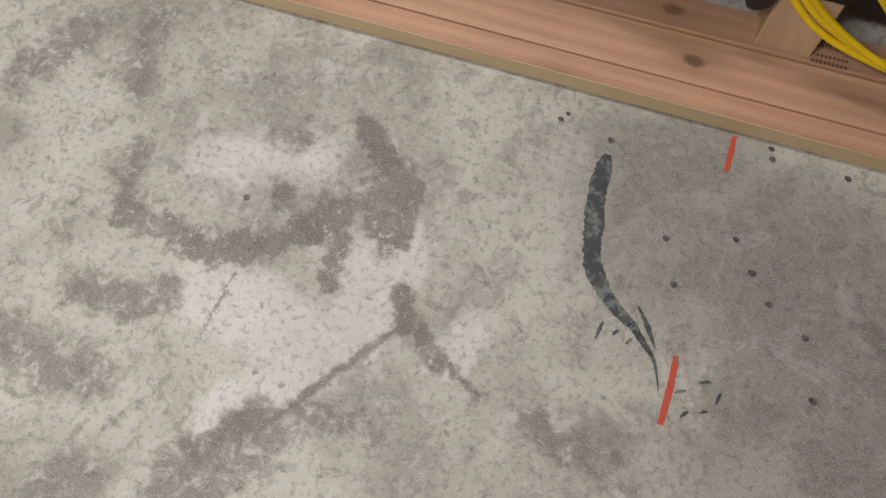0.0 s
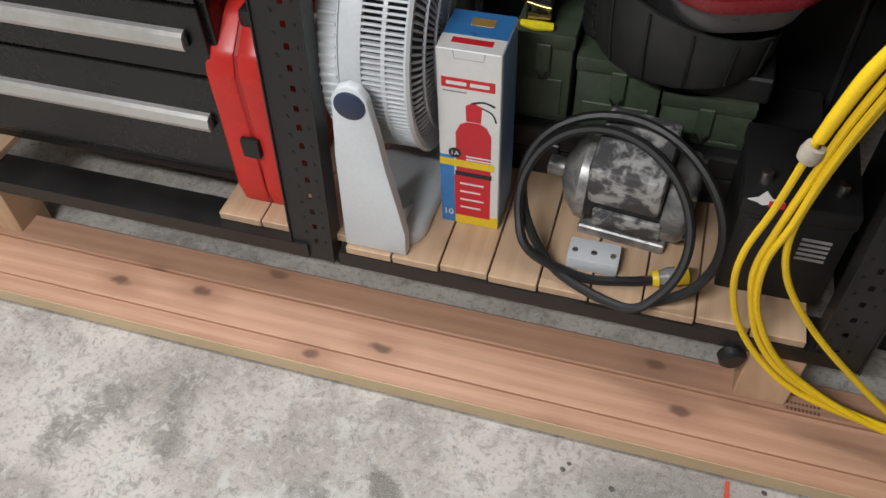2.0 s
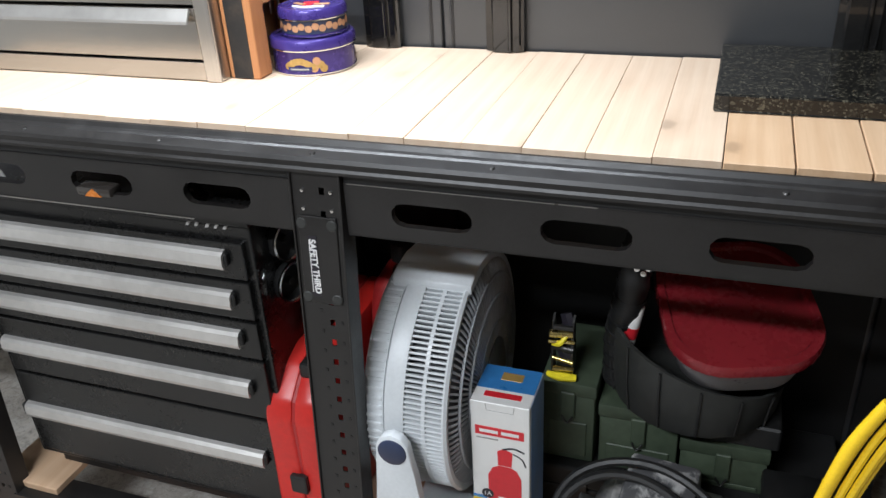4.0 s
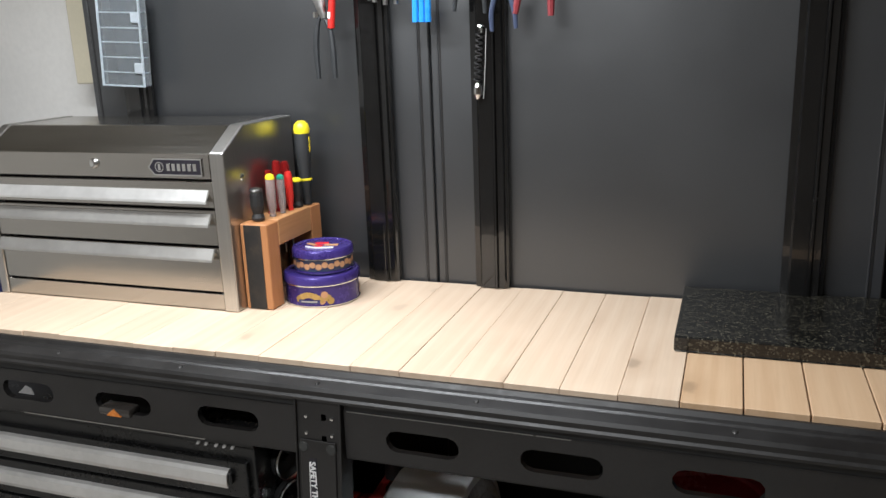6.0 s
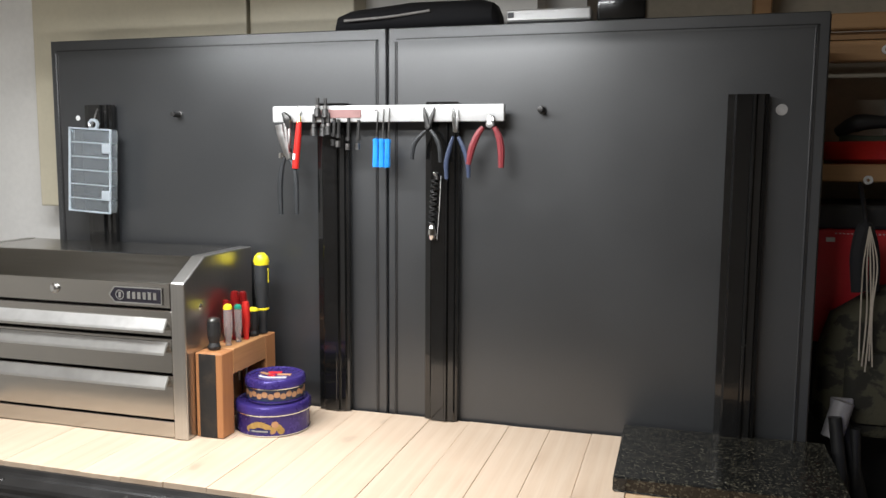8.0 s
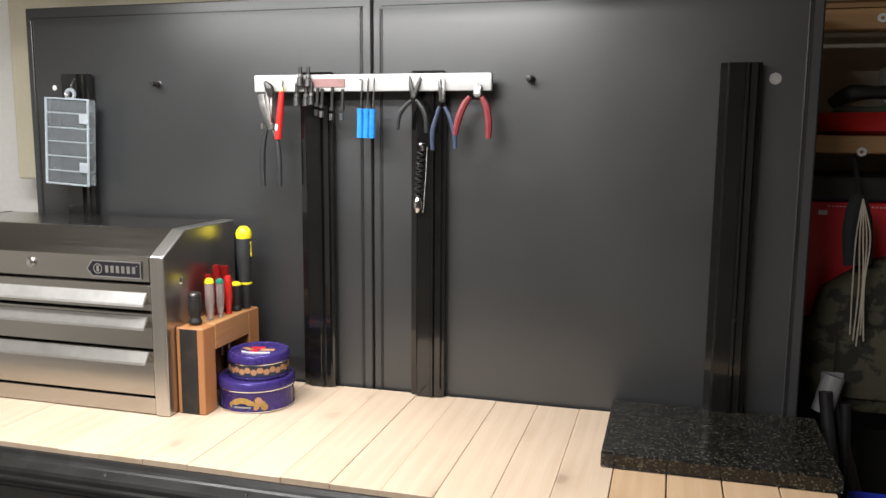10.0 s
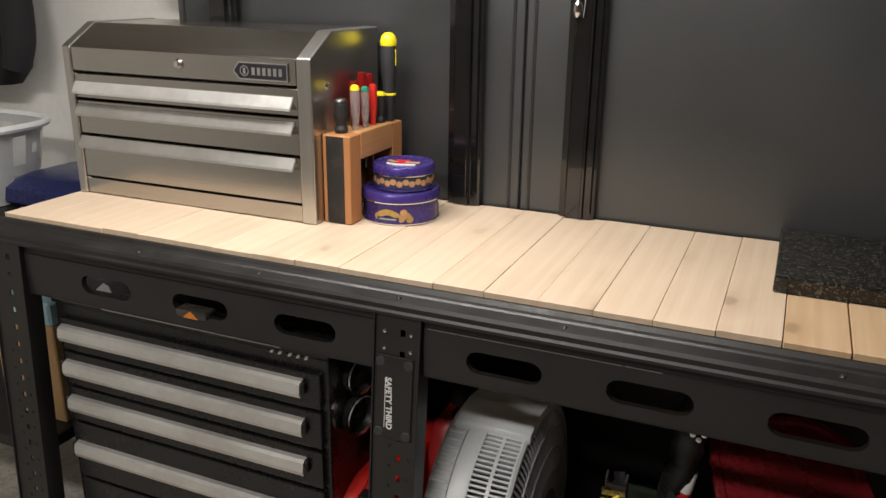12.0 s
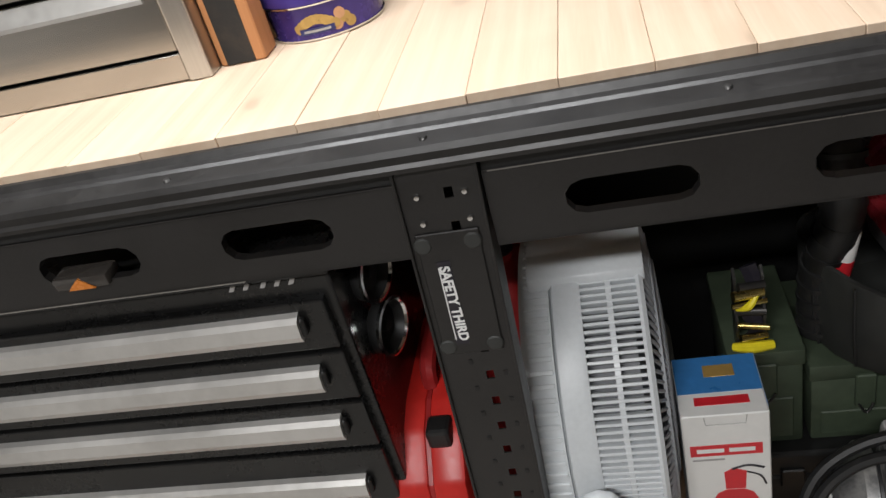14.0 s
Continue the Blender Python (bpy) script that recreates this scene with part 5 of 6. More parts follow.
# ---- on the bench ----
def tool_chest():
    x0, x1, yf, yb, z0 = -1.450, -0.818, 1.288, 1.562, TOP + 0.001
    t = thing("tool_chest", ((x0 + x1) / 2, 1.42, z0), "brushed stainless three-drawer tool chest with a sloping lid", "tool chest")
    prof = [(yf, z0), (yf, 1.457), (yf + 0.080, 1.505), (yb, 1.505), (yb, z0)]
    w = 0.032
    for xa, xb in ((x0, x0 + w * 0.7), (x1 - w, x1)):
        bm = prism(prof, 0, xa, xb)
        bmesh.ops.bevel(bm, geom=bm.edges[:], offset=0.003, segments=2, profile=0.5, affect="EDGES")
        part("side", bm, "steel_z", t, "stainless end panel with folded edge")
    a, b_ = x0 + w * 0.7 + 0.0015, x1 - w - 0.0015
    part("core", box(a, b_, yf + 0.030, yb - 0.002, z0 + 0.003, 1.406, 0), "rack_dark", t)
    lid = part("lid", prism([(yf + 0.002, 1.405), (yf + 0.002, 1.456), (yf + 0.081, 1.5035), (yb, 1.5035), (yb, 1.405)], 0, a, b_, 0.0015), "steel_x", t, "sloping stainless lid")
    part("lock", lathe([(0, 0.006), (0.006, 0.006), (0.0095, 0.004), (0.0105, 0), (0.0105, -0.003)], 20, pose(-1.133, yf + 0.001, 1.433, 90)), "chrome", lid, "round key lock", True)
    part("badge_frame", prism([(-0.9965, 1.4275), (-0.9825, 1.4460), (-0.8685, 1.4460), (-0.8685, 1.4110), (-0.9825, 1.4110)], 1, yf - 0.0015, yf + 0.003), "chrome", lid, "bright badge frame")
    part("badge", prism([(-0.9925, 1.4275), (-0.9805, 1.4430), (-0.8715, 1.4430), (-0.8715, 1.4140), (-0.9805, 1.4140)], 1, yf - 0.0024, yf + 0.002), "ink_black", lid)
    part("badge_ring", lathe([(0.0085, 0.001), (0.0105, 0.001), (0.0105, 0), (0.0085, 0)], 20, pose(-0.9675, yf - 0.0026, 1.4285, 90), True), "chrome", lid)
    part("badge_disc", box(-0.9705, -0.9645, yf - 0.0036, yf - 0.002, 1.4225, 1.4345, 0), "chrome", lid)
    for k in range(6):
        xa = -0.9505 + k * 0.0125
        part("badge_mark", box(xa, xa + 0.0085, yf - 0.0036, yf - 0.002, 1.4210, 1.4360, 0.0005), "chrome", lid)
    zs = [(1.399, 1.346, 1.372), (1.341, 1.268, 1.324), (1.263, 1.170, 1.252)]
    for zt, zb, zp in zs:
        d = part("drawer", box(a, b_, yf + 0.004, yf + 0.030, zb, zt, 0.0015), "steel_x", t)
        y = yf + 0.004
        # top pull lit, lower pulls dimmer: the difference is put into the metal's colour
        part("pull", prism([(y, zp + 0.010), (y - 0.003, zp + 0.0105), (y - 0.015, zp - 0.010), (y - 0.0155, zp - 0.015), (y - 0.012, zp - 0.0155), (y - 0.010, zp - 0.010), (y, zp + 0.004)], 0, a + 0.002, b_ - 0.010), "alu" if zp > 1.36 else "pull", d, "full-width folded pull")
    part("kick", box(a, b_, yf + 0.004, yf + 0.03, z0 + 0.001, 1.166, 0.001), "steel_x", t)
    part("rivet", lathe([(0, 0.003), (0.006, 0.002), (0.008, 0)], 14, pose(x1, yf + 0.06, 1.40, 0, 90)), "chrome", t, smooth=True)
    return t


tool_chest()


def holder():
    x0, x1, ya, yb, zt = -0.8165, -0.754, 1.318, 1.548, 1.312
    t = thing("tool_block", (-0.78, 1.41, TOP + 0.001), "reddish cedar tool block on two legs, one edge blackened", "tool holder")
    z0 = TOP + 0.0012
    part("leg", box(x0, x1, ya, ya + 0.045, z0, zt - 0.002, 0.002), "block", t)
    part("leg", box(x0, x1, yb - 0.045, yb, z0, zt - 0.002, 0.002), "block", t)
    part("top", box(x0, x1, ya + 0.0455, yb - 0.0455, 1.257, zt, 0.002), "block_top", t)
    part("charred_face", box(x0 + 0.009, x1 - 0.014, ya - 0.0012, ya + 0.001, z0 + 0.001, zt - 0.004, 0.0004), "bark", t, "blackened live edge")
    for k in range(3):
        part("tip", rod((-0.782, 1.405 + 0.03 * k, 1.230 - 0.006 * k), (-0.782, 1.405 + 0.03 * k, 1.2575), 0.0025, 8), "tool_steel", t)


holder()


def driver(x, y, height, r, material, cap, label, shape="round"):
    """A screwdriver standing in the block, grip up."""
    t = thing("screwdriver", (x, y, 1.312), label, "screwdriver", "screwdrivers in the block")
    z = 1.3125
    r = r * 0.88
    prof = {"round": [(0, 0), (r * 0.75, 0), (r * 0.62, 0.10), (r * 0.8, 0.2), (r, 0.4), (r, 0.85), (r * 0.8, 0.97), (0, 1.0)],
            "stubby": [(0, 0), (r * 0.95, 0), (r * 1.0, 0.08), (r * 0.75, 0.2), (r, 0.45), (r, 0.8), (r * 0.85, 0.96), (0, 1.0)]}[shape]
    part("grip", lathe([(a, z + b_ * height) for a, b_ in prof], 12, Matrix.Translation((x, y, 0))), material, t, smooth=(shape == "round"))
    if cap:
        part("cap", lathe([(r * 1.00, z + height * 0.885), (r * 1.02, z + height * 0.91), (r * 0.86, z + height * 0.975), (r * 0.4, z + height * 1.01), (0, z + height * 1.012)], 16, Matrix.Translation((x, y, 0))), cap, t, smooth=True)
    part("shank", rod((x, y, 1.258), (x, y, z + 0.002), 0.003, 8), "tool_steel", t)


driver(-0.791, 1.351, 0.066, 0.0155, "rubber", "tool_steel", "stubby glossy black nut driver with a pale cap", "stubby")
driver(-0.780, 1.389, 0.088, 0.011, "acetate", "acid", "clear-handled screwdriver with a yellow tip")
driver(-0.798, 1.413, 0.094, 0.010, "translucent_red", None, "clear red acetate screwdriver")
driver(-0.776, 1.423, 0.082, 0.010, "acetate", "translucent_green", "clear-handled screwdriver with a green end")
driver(-0.794, 1.441, 0.110, 0.011, "translucent_red", None, "tall clear red acetate screwdriver")
driver(-0.774, 1.453, 0.085, 0.010, "red", None, "screwdriver with a solid red handle")
driver(-0.793, 1.473, 0.104, 0.011, "translucent_red", None, "tall clear red acetate screwdriver")
driver(-0.776, 1.487, 0.064, 0.0145, "rubber", "acid", "stubby black and yellow dotted screwdriver", "stubby")
big = thing("screwdriver", (-0.773, 1.524, 1.312), "large black and yellow screwdriver with a bright yellow end", "screwdriver", "screwdrivers in the block")
bm_at = Matrix.Translation((-0.773, 1.524, 1.31205)) @ Matrix.Scale(0.89, 4)
part("grip", lathe([(0, 0.0), (0.013, 0), (0.011, 0.03), (0.017, 0.062), (0.015, 0.078), (0.0185, 0.115), (0.0195, 0.155), (0.018, 0.178)], 16, bm_at), "dark_grip", big, smooth=True)
part("cap", lathe([(0.0185, 0.176), (0.0205, 0.186), (0.017, 0.198), (0.009, 0.206), (0, 0.207)], 16, bm_at), "acid", big, "bright yellow end cap", True)
part("collar", lathe([(0.0172, 0.060), (0.0182, 0.063), (0.0172, 0.066)], 16, bm_at), "acid", big, smooth=True)
part("stripe", box(0.0165, 0.0198, -0.002, 0.002, 0.13, 0.168, 0.001, 1, bm_at), "acid", big)


def biscuit_tin(x, y, z, r, h, label):
    t = thing("biscuit_tin", (x, y, z), label, "tin", "stacked biscuit tins")
    at = Matrix.Translation((x, y, z))
    part("body", lathe([(0, 0), (r - 0.002, 0), (r, 0.002), (r - 0.001, h - 0.014), (0, h - 0.014)], 48, at), "purple", t, smooth=True)
    part("lid", lathe([(r + 0.001, h - 0.018), (r + 0.003, h - 0.017), (r + 0.003, h - 0.004), (r, h), (r - 0.004, h + 0.0005), (r - 0.007, h - 0.002), (0, h - 0.0018)], 48, at), "purple", t, smooth=True)
    part("bead", lathe([(r, h - 0.0195), (r + 0.0038, h - 0.0195), (r + 0.0038, h - 0.0175), (r, h - 0.0175)], 48, at, True), "chrome", t, "bright rolled bead")
    part("bead", lathe([(r - 0.001, 0.0005), (r + 0.0018, 0.0008), (r + 0.0018, 0.003), (r - 0.001, 0.003)], 48, at, True), "chrome", t, "bright rolled bead")
    return t, at


def on_side(at, r, a0, a1, z0, z1, lift=0.0006, n=10):
    bm = bmesh.new()
    lo, hi = [], []
    for i in range(n + 1):
        a = radians(a0 + (a1 - a0) * i / n)
        lo.append(bm.verts.new((math.cos(a) * (r + lift), math.sin(a) * (r + lift), z0)))
        hi.append(bm.verts.new((math.cos(a) * (r + lift), math.sin(a) * (r + lift), z1)))
    for i in range(n):
        bm.faces.new((lo[i], lo[i + 1], hi[i + 1], hi[i]))
    bm.transform(at)
    return bm


def disc_on_side(at, r, a, z, rad, lift=0.0008, n=12):
    """A printed round on the side of a tin."""
    bm = bmesh.new()
    vs = []
    for i in range(n):
        q = 2 * math.pi * i / n
        b_ = radians(a) + rad * math.cos(q) / r
        vs.append(bm.verts.new(((r + lift) * math.cos(b_), (r + lift) * math.sin(b_), z + rad * math.sin(q))))
    mid_v = bm.verts.new(((r + lift) * math.cos(radians(a)), (r + lift) * math.sin(radians(a)), z))
    for i in range(n):
        bm.faces.new((mid_v, vs[i], vs[(i + 1) % n]))
    bm.transform(at)
    return bm


t1, at1 = biscuit_tin(-0.697, 1.428, TOP + 0.001, 0.0775, 0.064, "violet biscuit tin with a gold crest, under a smaller tin")
for a0 in (205, 296, 20, 110):
    for k, (dz, da) in enumerate(((0.014, 0), (0.020, 9), (0.027, 4), (0.013, 13))):
        part("printed_biscuit", disc_on_side(at1, 0.0775, a0 + da, dz, 0.0075, 0.0008 + 0.0002 * k), "gold" if k % 2 else "biscuit", t1)
for k, a in enumerate(range(258, 295, 4)):
    h = math.sin(math.pi * (a - 256) / 40)
    part("crest", disc_on_side(at1, 0.0775, a, 0.015 + 0.012 * h, 0.0065, 0.0007 + 0.0001 * k), "gold", t1)
part("crest_bar", on_side(at1, 0.0775, 259, 293, 0.009, 0.017, 0.0020), "dark_blue", t1)
part("crest_text_bar", on_side(at1, 0.0775, 263, 289, 0.0115, 0.0145, 0.0024), "ink_grey", t1)
t2, at2 = biscuit_tin(-0.694, 1.434, TOP + 0.0655, 0.0615, 0.050, "small violet biscuit tin stacked on a larger one")
part("side_band", on_side(at2, 0.0605, 0, 359, 0.006, 0.030, 0.0012, 60), "navy", t2)
for i in range(30):
    part("printed_biscuit", disc_on_side(at2, 0.0605, i * 12, 0.016 + 0.004 * (i % 2), 0.0066, 0.0018 + 0.0004 * (i % 2)), "biscuit", t2)
for dx, dy, w, d, mtl, rz in ((-0.006, 0.010, 0.030, 0.016, "ink_red", 20), (-0.024, -0.002, 0.026, 0.010, "biscuit", -25), (0.020, 0.002, 0.030, 0.012, "biscuit", 15), (-0.002, -0.012, 0.016, 0.012, "ink_red", 0)):
    part("lid_print", box(-w / 2, w / 2, -d / 2, d / 2, 0.0480, 0.0495, 0.0003, 1, at2 @ pose(dx, dy, 0, 0, 0, rz)), mtl, t2)
part("lid_text_bar", tube([at2 @ Vector((-0.026, -0.026, 0.0492)), at2 @ Vector((0.0, -0.032, 0.0492)), at2 @ Vector((0.036, -0.020, 0.0492))], 0.0022, 5, flat=0.3), "ink_white", t2)

slab_t = solid("stone_slab", box(0.039, 0.426, 1.288, 1.581, TOP + 0.001, TOP + 0.028, 0.0025, 2, None), "granite", "thick polished black granite offcut lying on the boards", "stone slab")
chip = random.Random(2)
for v in slab_t.data.vertices:
    if v.co.y < 1.292:
        v.co.y += chip.uniform(-0.0015, 0.0015)


# ---- on the cabinet doors ----
rail = thing("magnetic_rail", (-0.485, 1.56, 1.788), "white magnetic tool rail fixed across the doors", "tool rail")
part("bar", box(-0.748, -0.220, 1.542, 1.559, 1.788, 1.824, 0.003, 2), "rail", rail, smooth=True)
part("printed_strip", box(-0.632, -0.535, 1.5395, 1.5425, 1.797, 1.815, 0.0005), "rail_print", rail, "dull red printed strip")
for xa in (-0.640, -0.392):
    part("hook_plate", box(xa, xa + 0.072, 1.552, 1.575, 1.821, 1.830, 0.002), "gloss", rail, "black hook over the strip")


def P(zx, zy, y=1.536):
    """A place on the rail's plane, from a drawing of it 2.43 times 788 units to the metre."""
    return Vector((-0.748 + (zx - 66) / 1915.0, y, 1.824 - (zy - 72 + (zx - 66) * 0.036) / 1915.0))


def bar(pts, r, y=1.536, n=8, flat=1.0, steps=5):
    return tube([P(a, b_, y) for a, b_ in pts], r, n, False, steps, flat)


def pliers(name, label, jaws, pivot, grips, grip_mat, jaw_mat, r=0.0055):
    t = thing(name, tuple(P(*pivot)), label, "pliers", "tools on the rail")
    for k, j in enumerate(jaws):
        part("jaw", bar([pivot, ((pivot[0] + j[0]) / 2 + (2 if k else -2), (pivot[1] + j[1]) / 2), j], [r * 1.25, r * 1.0, r * 0.35], 1.534 + 0.002 * k, 8, 0.7), jaw_mat, t, smooth=True)
    for g in grips:
        part("grip", bar(g, [r * 0.7, r * 1.05, r * 1.1, r * 0.85], 1.535, 8), grip_mat, t, smooth=True)
    part("pivot", lathe([(0, 0.006), (r * 1.1, 0.005), (r * 1.4, 0.0), (r * 1.4, -0.006), (0, -0.006)], 14, Matrix.Translation(P(*pivot)) @ pose(0, 0, 0, 90)), jaw_mat, t, smooth=True)
    return t


snips = pliers("pliers", "large black-handled slip-joint pliers hanging on the rail", [(133, 100), (150, 150)], (140, 255), [[(128, 285), (112, 340), (104, 420), (107, 530)], [(150, 285), (173, 340), (180, 420), (181, 526)]], "dark_grip", "tool_steel", 0.0062)
part("jaw", bar([(108, 150), (118, 200), (150, 292)], [0.011, 0.011, 0.007], 1.533, 8, 0.6), "tool_steel", snips, smooth=True)
part("jaw", bar([(122, 98), (142, 125), (148, 160)], [0.004, 0.011, 0.008], 1.535, 8, 0.6), "dark_steel", snips, smooth=True)
for zx in (116, 162):
    part("ferrule", bar([(zx, 268), (zx - 2, 290)], 0.0072, 1.534, 8, 0.8, 0), "chrome", snips)
knife = thing("scraper", tuple(P(190, 230)), "slim red-handled hook tool on the rail", "hook tool", "tools on the rail")
part("handle", bar([(200, 134), (190, 230), (179, 330)], [0.006, 0.0075, 0.0078], 1.533, 10), "red", knife, smooth=True)
part("collar", bar([(202, 112), (200, 136)], [0.003, 0.0055], 1.533, 10, 1.0, 0), "brass", knife, smooth=True)
part("hook", bar([(202, 112), (206, 94), (196, 78), (194, 66)], 0.0018, 1.535, 6), "tool_steel", knife)
part("white_patch", bar([(184, 268), (181, 294)], 0.0066, 1.5312, 6, 1.0, 0), "ink_white", knife)
for zx, za, zb in ((267, 100, 190), (284, 34, 110), (308, 92, 190), (319, 34, 112), (332, 92, 184)):
    s = thing("socket", tuple(P(zx, zb)), "small black impact socket bit on the rail", "socket", "sockets on the rail")
    part("shank", bar([(zx, za), (zx, zb - 24)], 0.004, 1.535, 8, 1.0, 0), "dark_steel", s)
    part("collar", bar([(zx, zb - 48), (zx, zb - 36)], 0.0055, 1.534, 10, 1.0, 0), "tool_steel", s)
    part("cup", bar([(zx, zb - 34), (zx, zb)], [0.0065, 0.0082], 1.533, 12, 1.0, 0), "dark_steel", s)
for zx, za, zb in ((357, 115, 228), (378, 118, 233), (422, 112, 243), (467, 118, 240)):
    s = thing("driver_bit", tuple(P(zx, zb)), "black nut-driver bit with a bright tip on the rail", "driver bit", "bits on the rail")
    part("shank", bar([(zx + 2, za), (zx - 1, zb - 36)], 0.0038, 1.535, 8, 1.0, 0), "dark_steel", s)
    part("collar", bar([(zx - 1, zb - 52), (zx - 1, zb - 38)], 0.0056, 1.534, 10, 1.0, 0), "dark_steel", s)
    part("tip", bar([(zx - 2, zb - 26), (zx - 2, zb)], 0.0052, 1.533, 10, 1.0, 0), "tool_steel" if zx > 360 else "dark_steel", s)
for k, (zx, top) in enumerate(((545, 80), (571, 74), (596, 70))):
    s = thing("pick", tuple(P(zx, 260)), "steel pick with a clear blue handle on the rail", "pick", "picks on the rail")
    part("handle", bar([(zx, 192), (zx - 1, 222), (zx - 3, 308)], [0.0062, 0.0062, 0.0066], 1.533 + 0.001 * k, 8), "blue", s)
    part("collar", bar([(zx, 196), (zx, 206)], 0.0072, 1.533 + 0.001 * k, 8, 1.0, 0), "blue", s)
    part("spike", bar([(zx, 206), (zx + 5, 130), (zx + 8, top), (zx + (-6 if k == 0 else 10), top - 2)], 0.0018, 1.535, 6), "tool_steel", s)
pliers("pliers", "long-nose pliers with dark grey grips hanging open", [(751, 57), (795, 57)], (768, 137), [[(760, 152), (730, 180), (708, 215), (700, 270)], [(778, 150), (802, 180), (818, 220), (821, 277)]], "dark_grip", "dark_steel", 0.0048)
pliers("pliers", "bright combination pliers with slate-blue grips", [(874, 54), (889, 56)], (884, 146), [[(874, 172), (855, 233), (845, 280), (847, 343)], [(894, 172), (918, 219), (935, 274), (939, 332)]], "blue_grip", "chrome", 0.0048)
pliers("pliers", "flush cutters with dull red plastic grips", [(1022, 80), (1036, 84)], (1025, 118), [[(996, 130), (972, 165), (950, 220), (937, 280)], [(1042, 130), (1062, 170), (1071, 225), (1071, 287)]], "red_grip", "tool_steel", 0.0070)
chain = thing("key_coil", tuple(P(780, 440, 1.554)), "coiled black lanyard with a bright end hung on the strip", "lanyard")
coil = [P(788 + 13 * math.sin(i * 1.55) - i * 0.40, 338 + i * 5.2, 1.554 - 0.006 * math.cos(i * 1.55)) for i in range(38)]
part("coil", tube(coil, 0.0018, 6, False, 3), "rubber", chain, smooth=True)
part("cord_edge", bar([(812, 332), (806, 460), (796, 597)], 0.0010, 1.556, 5), "ink_grey", chain)
part("clip", bar([(783, 322), (796, 332), (800, 346)], 0.004, 1.552, 8), "chrome", chain, smooth=True)
part("end_piece", bar([(776, 530), (776, 552), (775, 578), (772, 598)], [0.003, 0.009, 0.0095, 0.004], 1.552, 12), "chrome", chain, smooth=True)

for x, z, nm in ((-1.020, 1.810, "grey"), (-0.149, 1.813, "black")):
    p = thing("peg", (x, 1.58, z), "short %s magnetic peg on the door" % nm, "peg", "pegs on the doors")
    part("stem", lathe([(0, 0.030), (0.0055, 0.029), (0.0065, 0.025), (0.0065, 0.004), (0.009, 0.003), (0.009, 0)], 14, pose(x, 1.5918, z, 90)), "dark_steel", p, smooth=True)
solid("scuff_dot", lathe([(0, 0.0008), (0.009, 0.0006), (0.011, 0)], 20, pose(0.316, 1.5918, 1.809, 90)), "ink_grey", "pale round scuffed magnet on the door", "magnet")
solid("sticker_dot", lathe([(0, 0.0008), (0.006, 0.0006), (0.0065, 0)], 16, pose(-1.310, 1.5918, 1.804, 90)), "ink_white", "small white adhesive dot on the door", "dot")

org = thing("parts_case", (-1.243, 1.54, 1.565), "clear plastic parts case hung from a wire hook", "parts case")
om = pose(-1.230, 1.542, 1.676, 0, 3, 0)
part("tray", box(-0.058, 0.058, -0.012, 0.016, -0.100, 0.100, 0.005, 2, om), "clear", org, smooth=True)
part("lid_rim", join(box(-0.060, -0.056, -0.016, -0.010, -0.101, 0.101, 0.001, 1, om), box(0.056, 0.060, -0.016, -0.010, -0.101, 0.101, 0.001, 1, om), box(-0.058, 0.058, -0.016, -0.010, 0.097, 0.101, 0.001, 1, om), box(-0.058, 0.058, -0.016, -0.010, -0.101, -0.097, 0.001, 1, om)), "clear_rim", org)
for z in (0.066, 0.032, 0.000, -0.034, -0.068):
    part("divider", box(-0.055, 0.050, -0.013, 0.012, z - 0.0012, z + 0.0012, 0, 1, om), "clear_rim", org)
for z in (0.055, -0.058):
    part("clasp", box(0.036, 0.061, -0.018, -0.011, z - 0.012, z + 0.012, 0.002, 1, om), "clear_rim", org)
part("hang_tab", lathe([(0.008, -0.003), (0.014, -0.003), (0.014, 0.003), (0.008, 0.003)], 18, om @ pose(0.0, 0.0, 0.110, 90), True), "clear_rim", org)
part("wire_hook", tube([(-1.228, 1.564, 1.824), (-1.224, 1.552, 1.814), (-1.227, 1.544, 1.791), (-1.227, 1.536, 1.781), (-1.233, 1.533, 1.789)], 0.0018, 6), "tool_steel", org)


# ---- behind and above ----
for xa, xb in ((-1.545, -0.905), (-0.895, -0.62)):
    c = thing("utility_cupboard", ((xa + xb) / 2, 1.76, 1.58), "beige enamelled wall cupboard with a plain door", "cupboard", "wall cupboards")
    part("carcass", box(xa + 0.004, xb - 0.004, 1.735, 1.80, 1.578, 2.60, 0.003), "beige", c)
    part("door", box(xa, xb, 1.712, 1.7335, 1.574, 2.60, 0.004, 2), "beige", c)
bag = thing("instrument_case", (-0.44, 1.6700, 1.9920), "slim black padded case lying on top of the cabinet", "case")
part("body", loft([[(-0.640 + s * 0.385, 1.6650 + p[0] * k, 1.9930 + 0.030 * k + p[1] * k) for p in rounded(0.11, 0.058, 0.026)] for s, k in ((0.0, 0.3), (0.03, 0.62), (0.12, 0.80), (0.5, 1.0), (0.9, 1.0), (0.97, 0.88), (1.0, 0.5))]), "cloth", bag, smooth=True)
part("strap", tube([(-0.60, 1.6050, 2.0140), (-0.50, 1.6040, 2.0180), (-0.40, 1.6040, 2.0280)], 0.003, 5), "ink_grey", bag)
wb = thing("strip_box", (-0.12, 1.6500, 1.9920), "white metal power strip lying on top of the cabinet", "power strip")
part("case", box(-0.232, -0.055, 1.6050, 1.6550, 1.9970, 2.0220, 0.003), "rail", wb)
part("outlet", box(-0.228, -0.215, 1.6030, 1.6055, 2.0050, 2.0160, 0.001), "ink_black", wb)
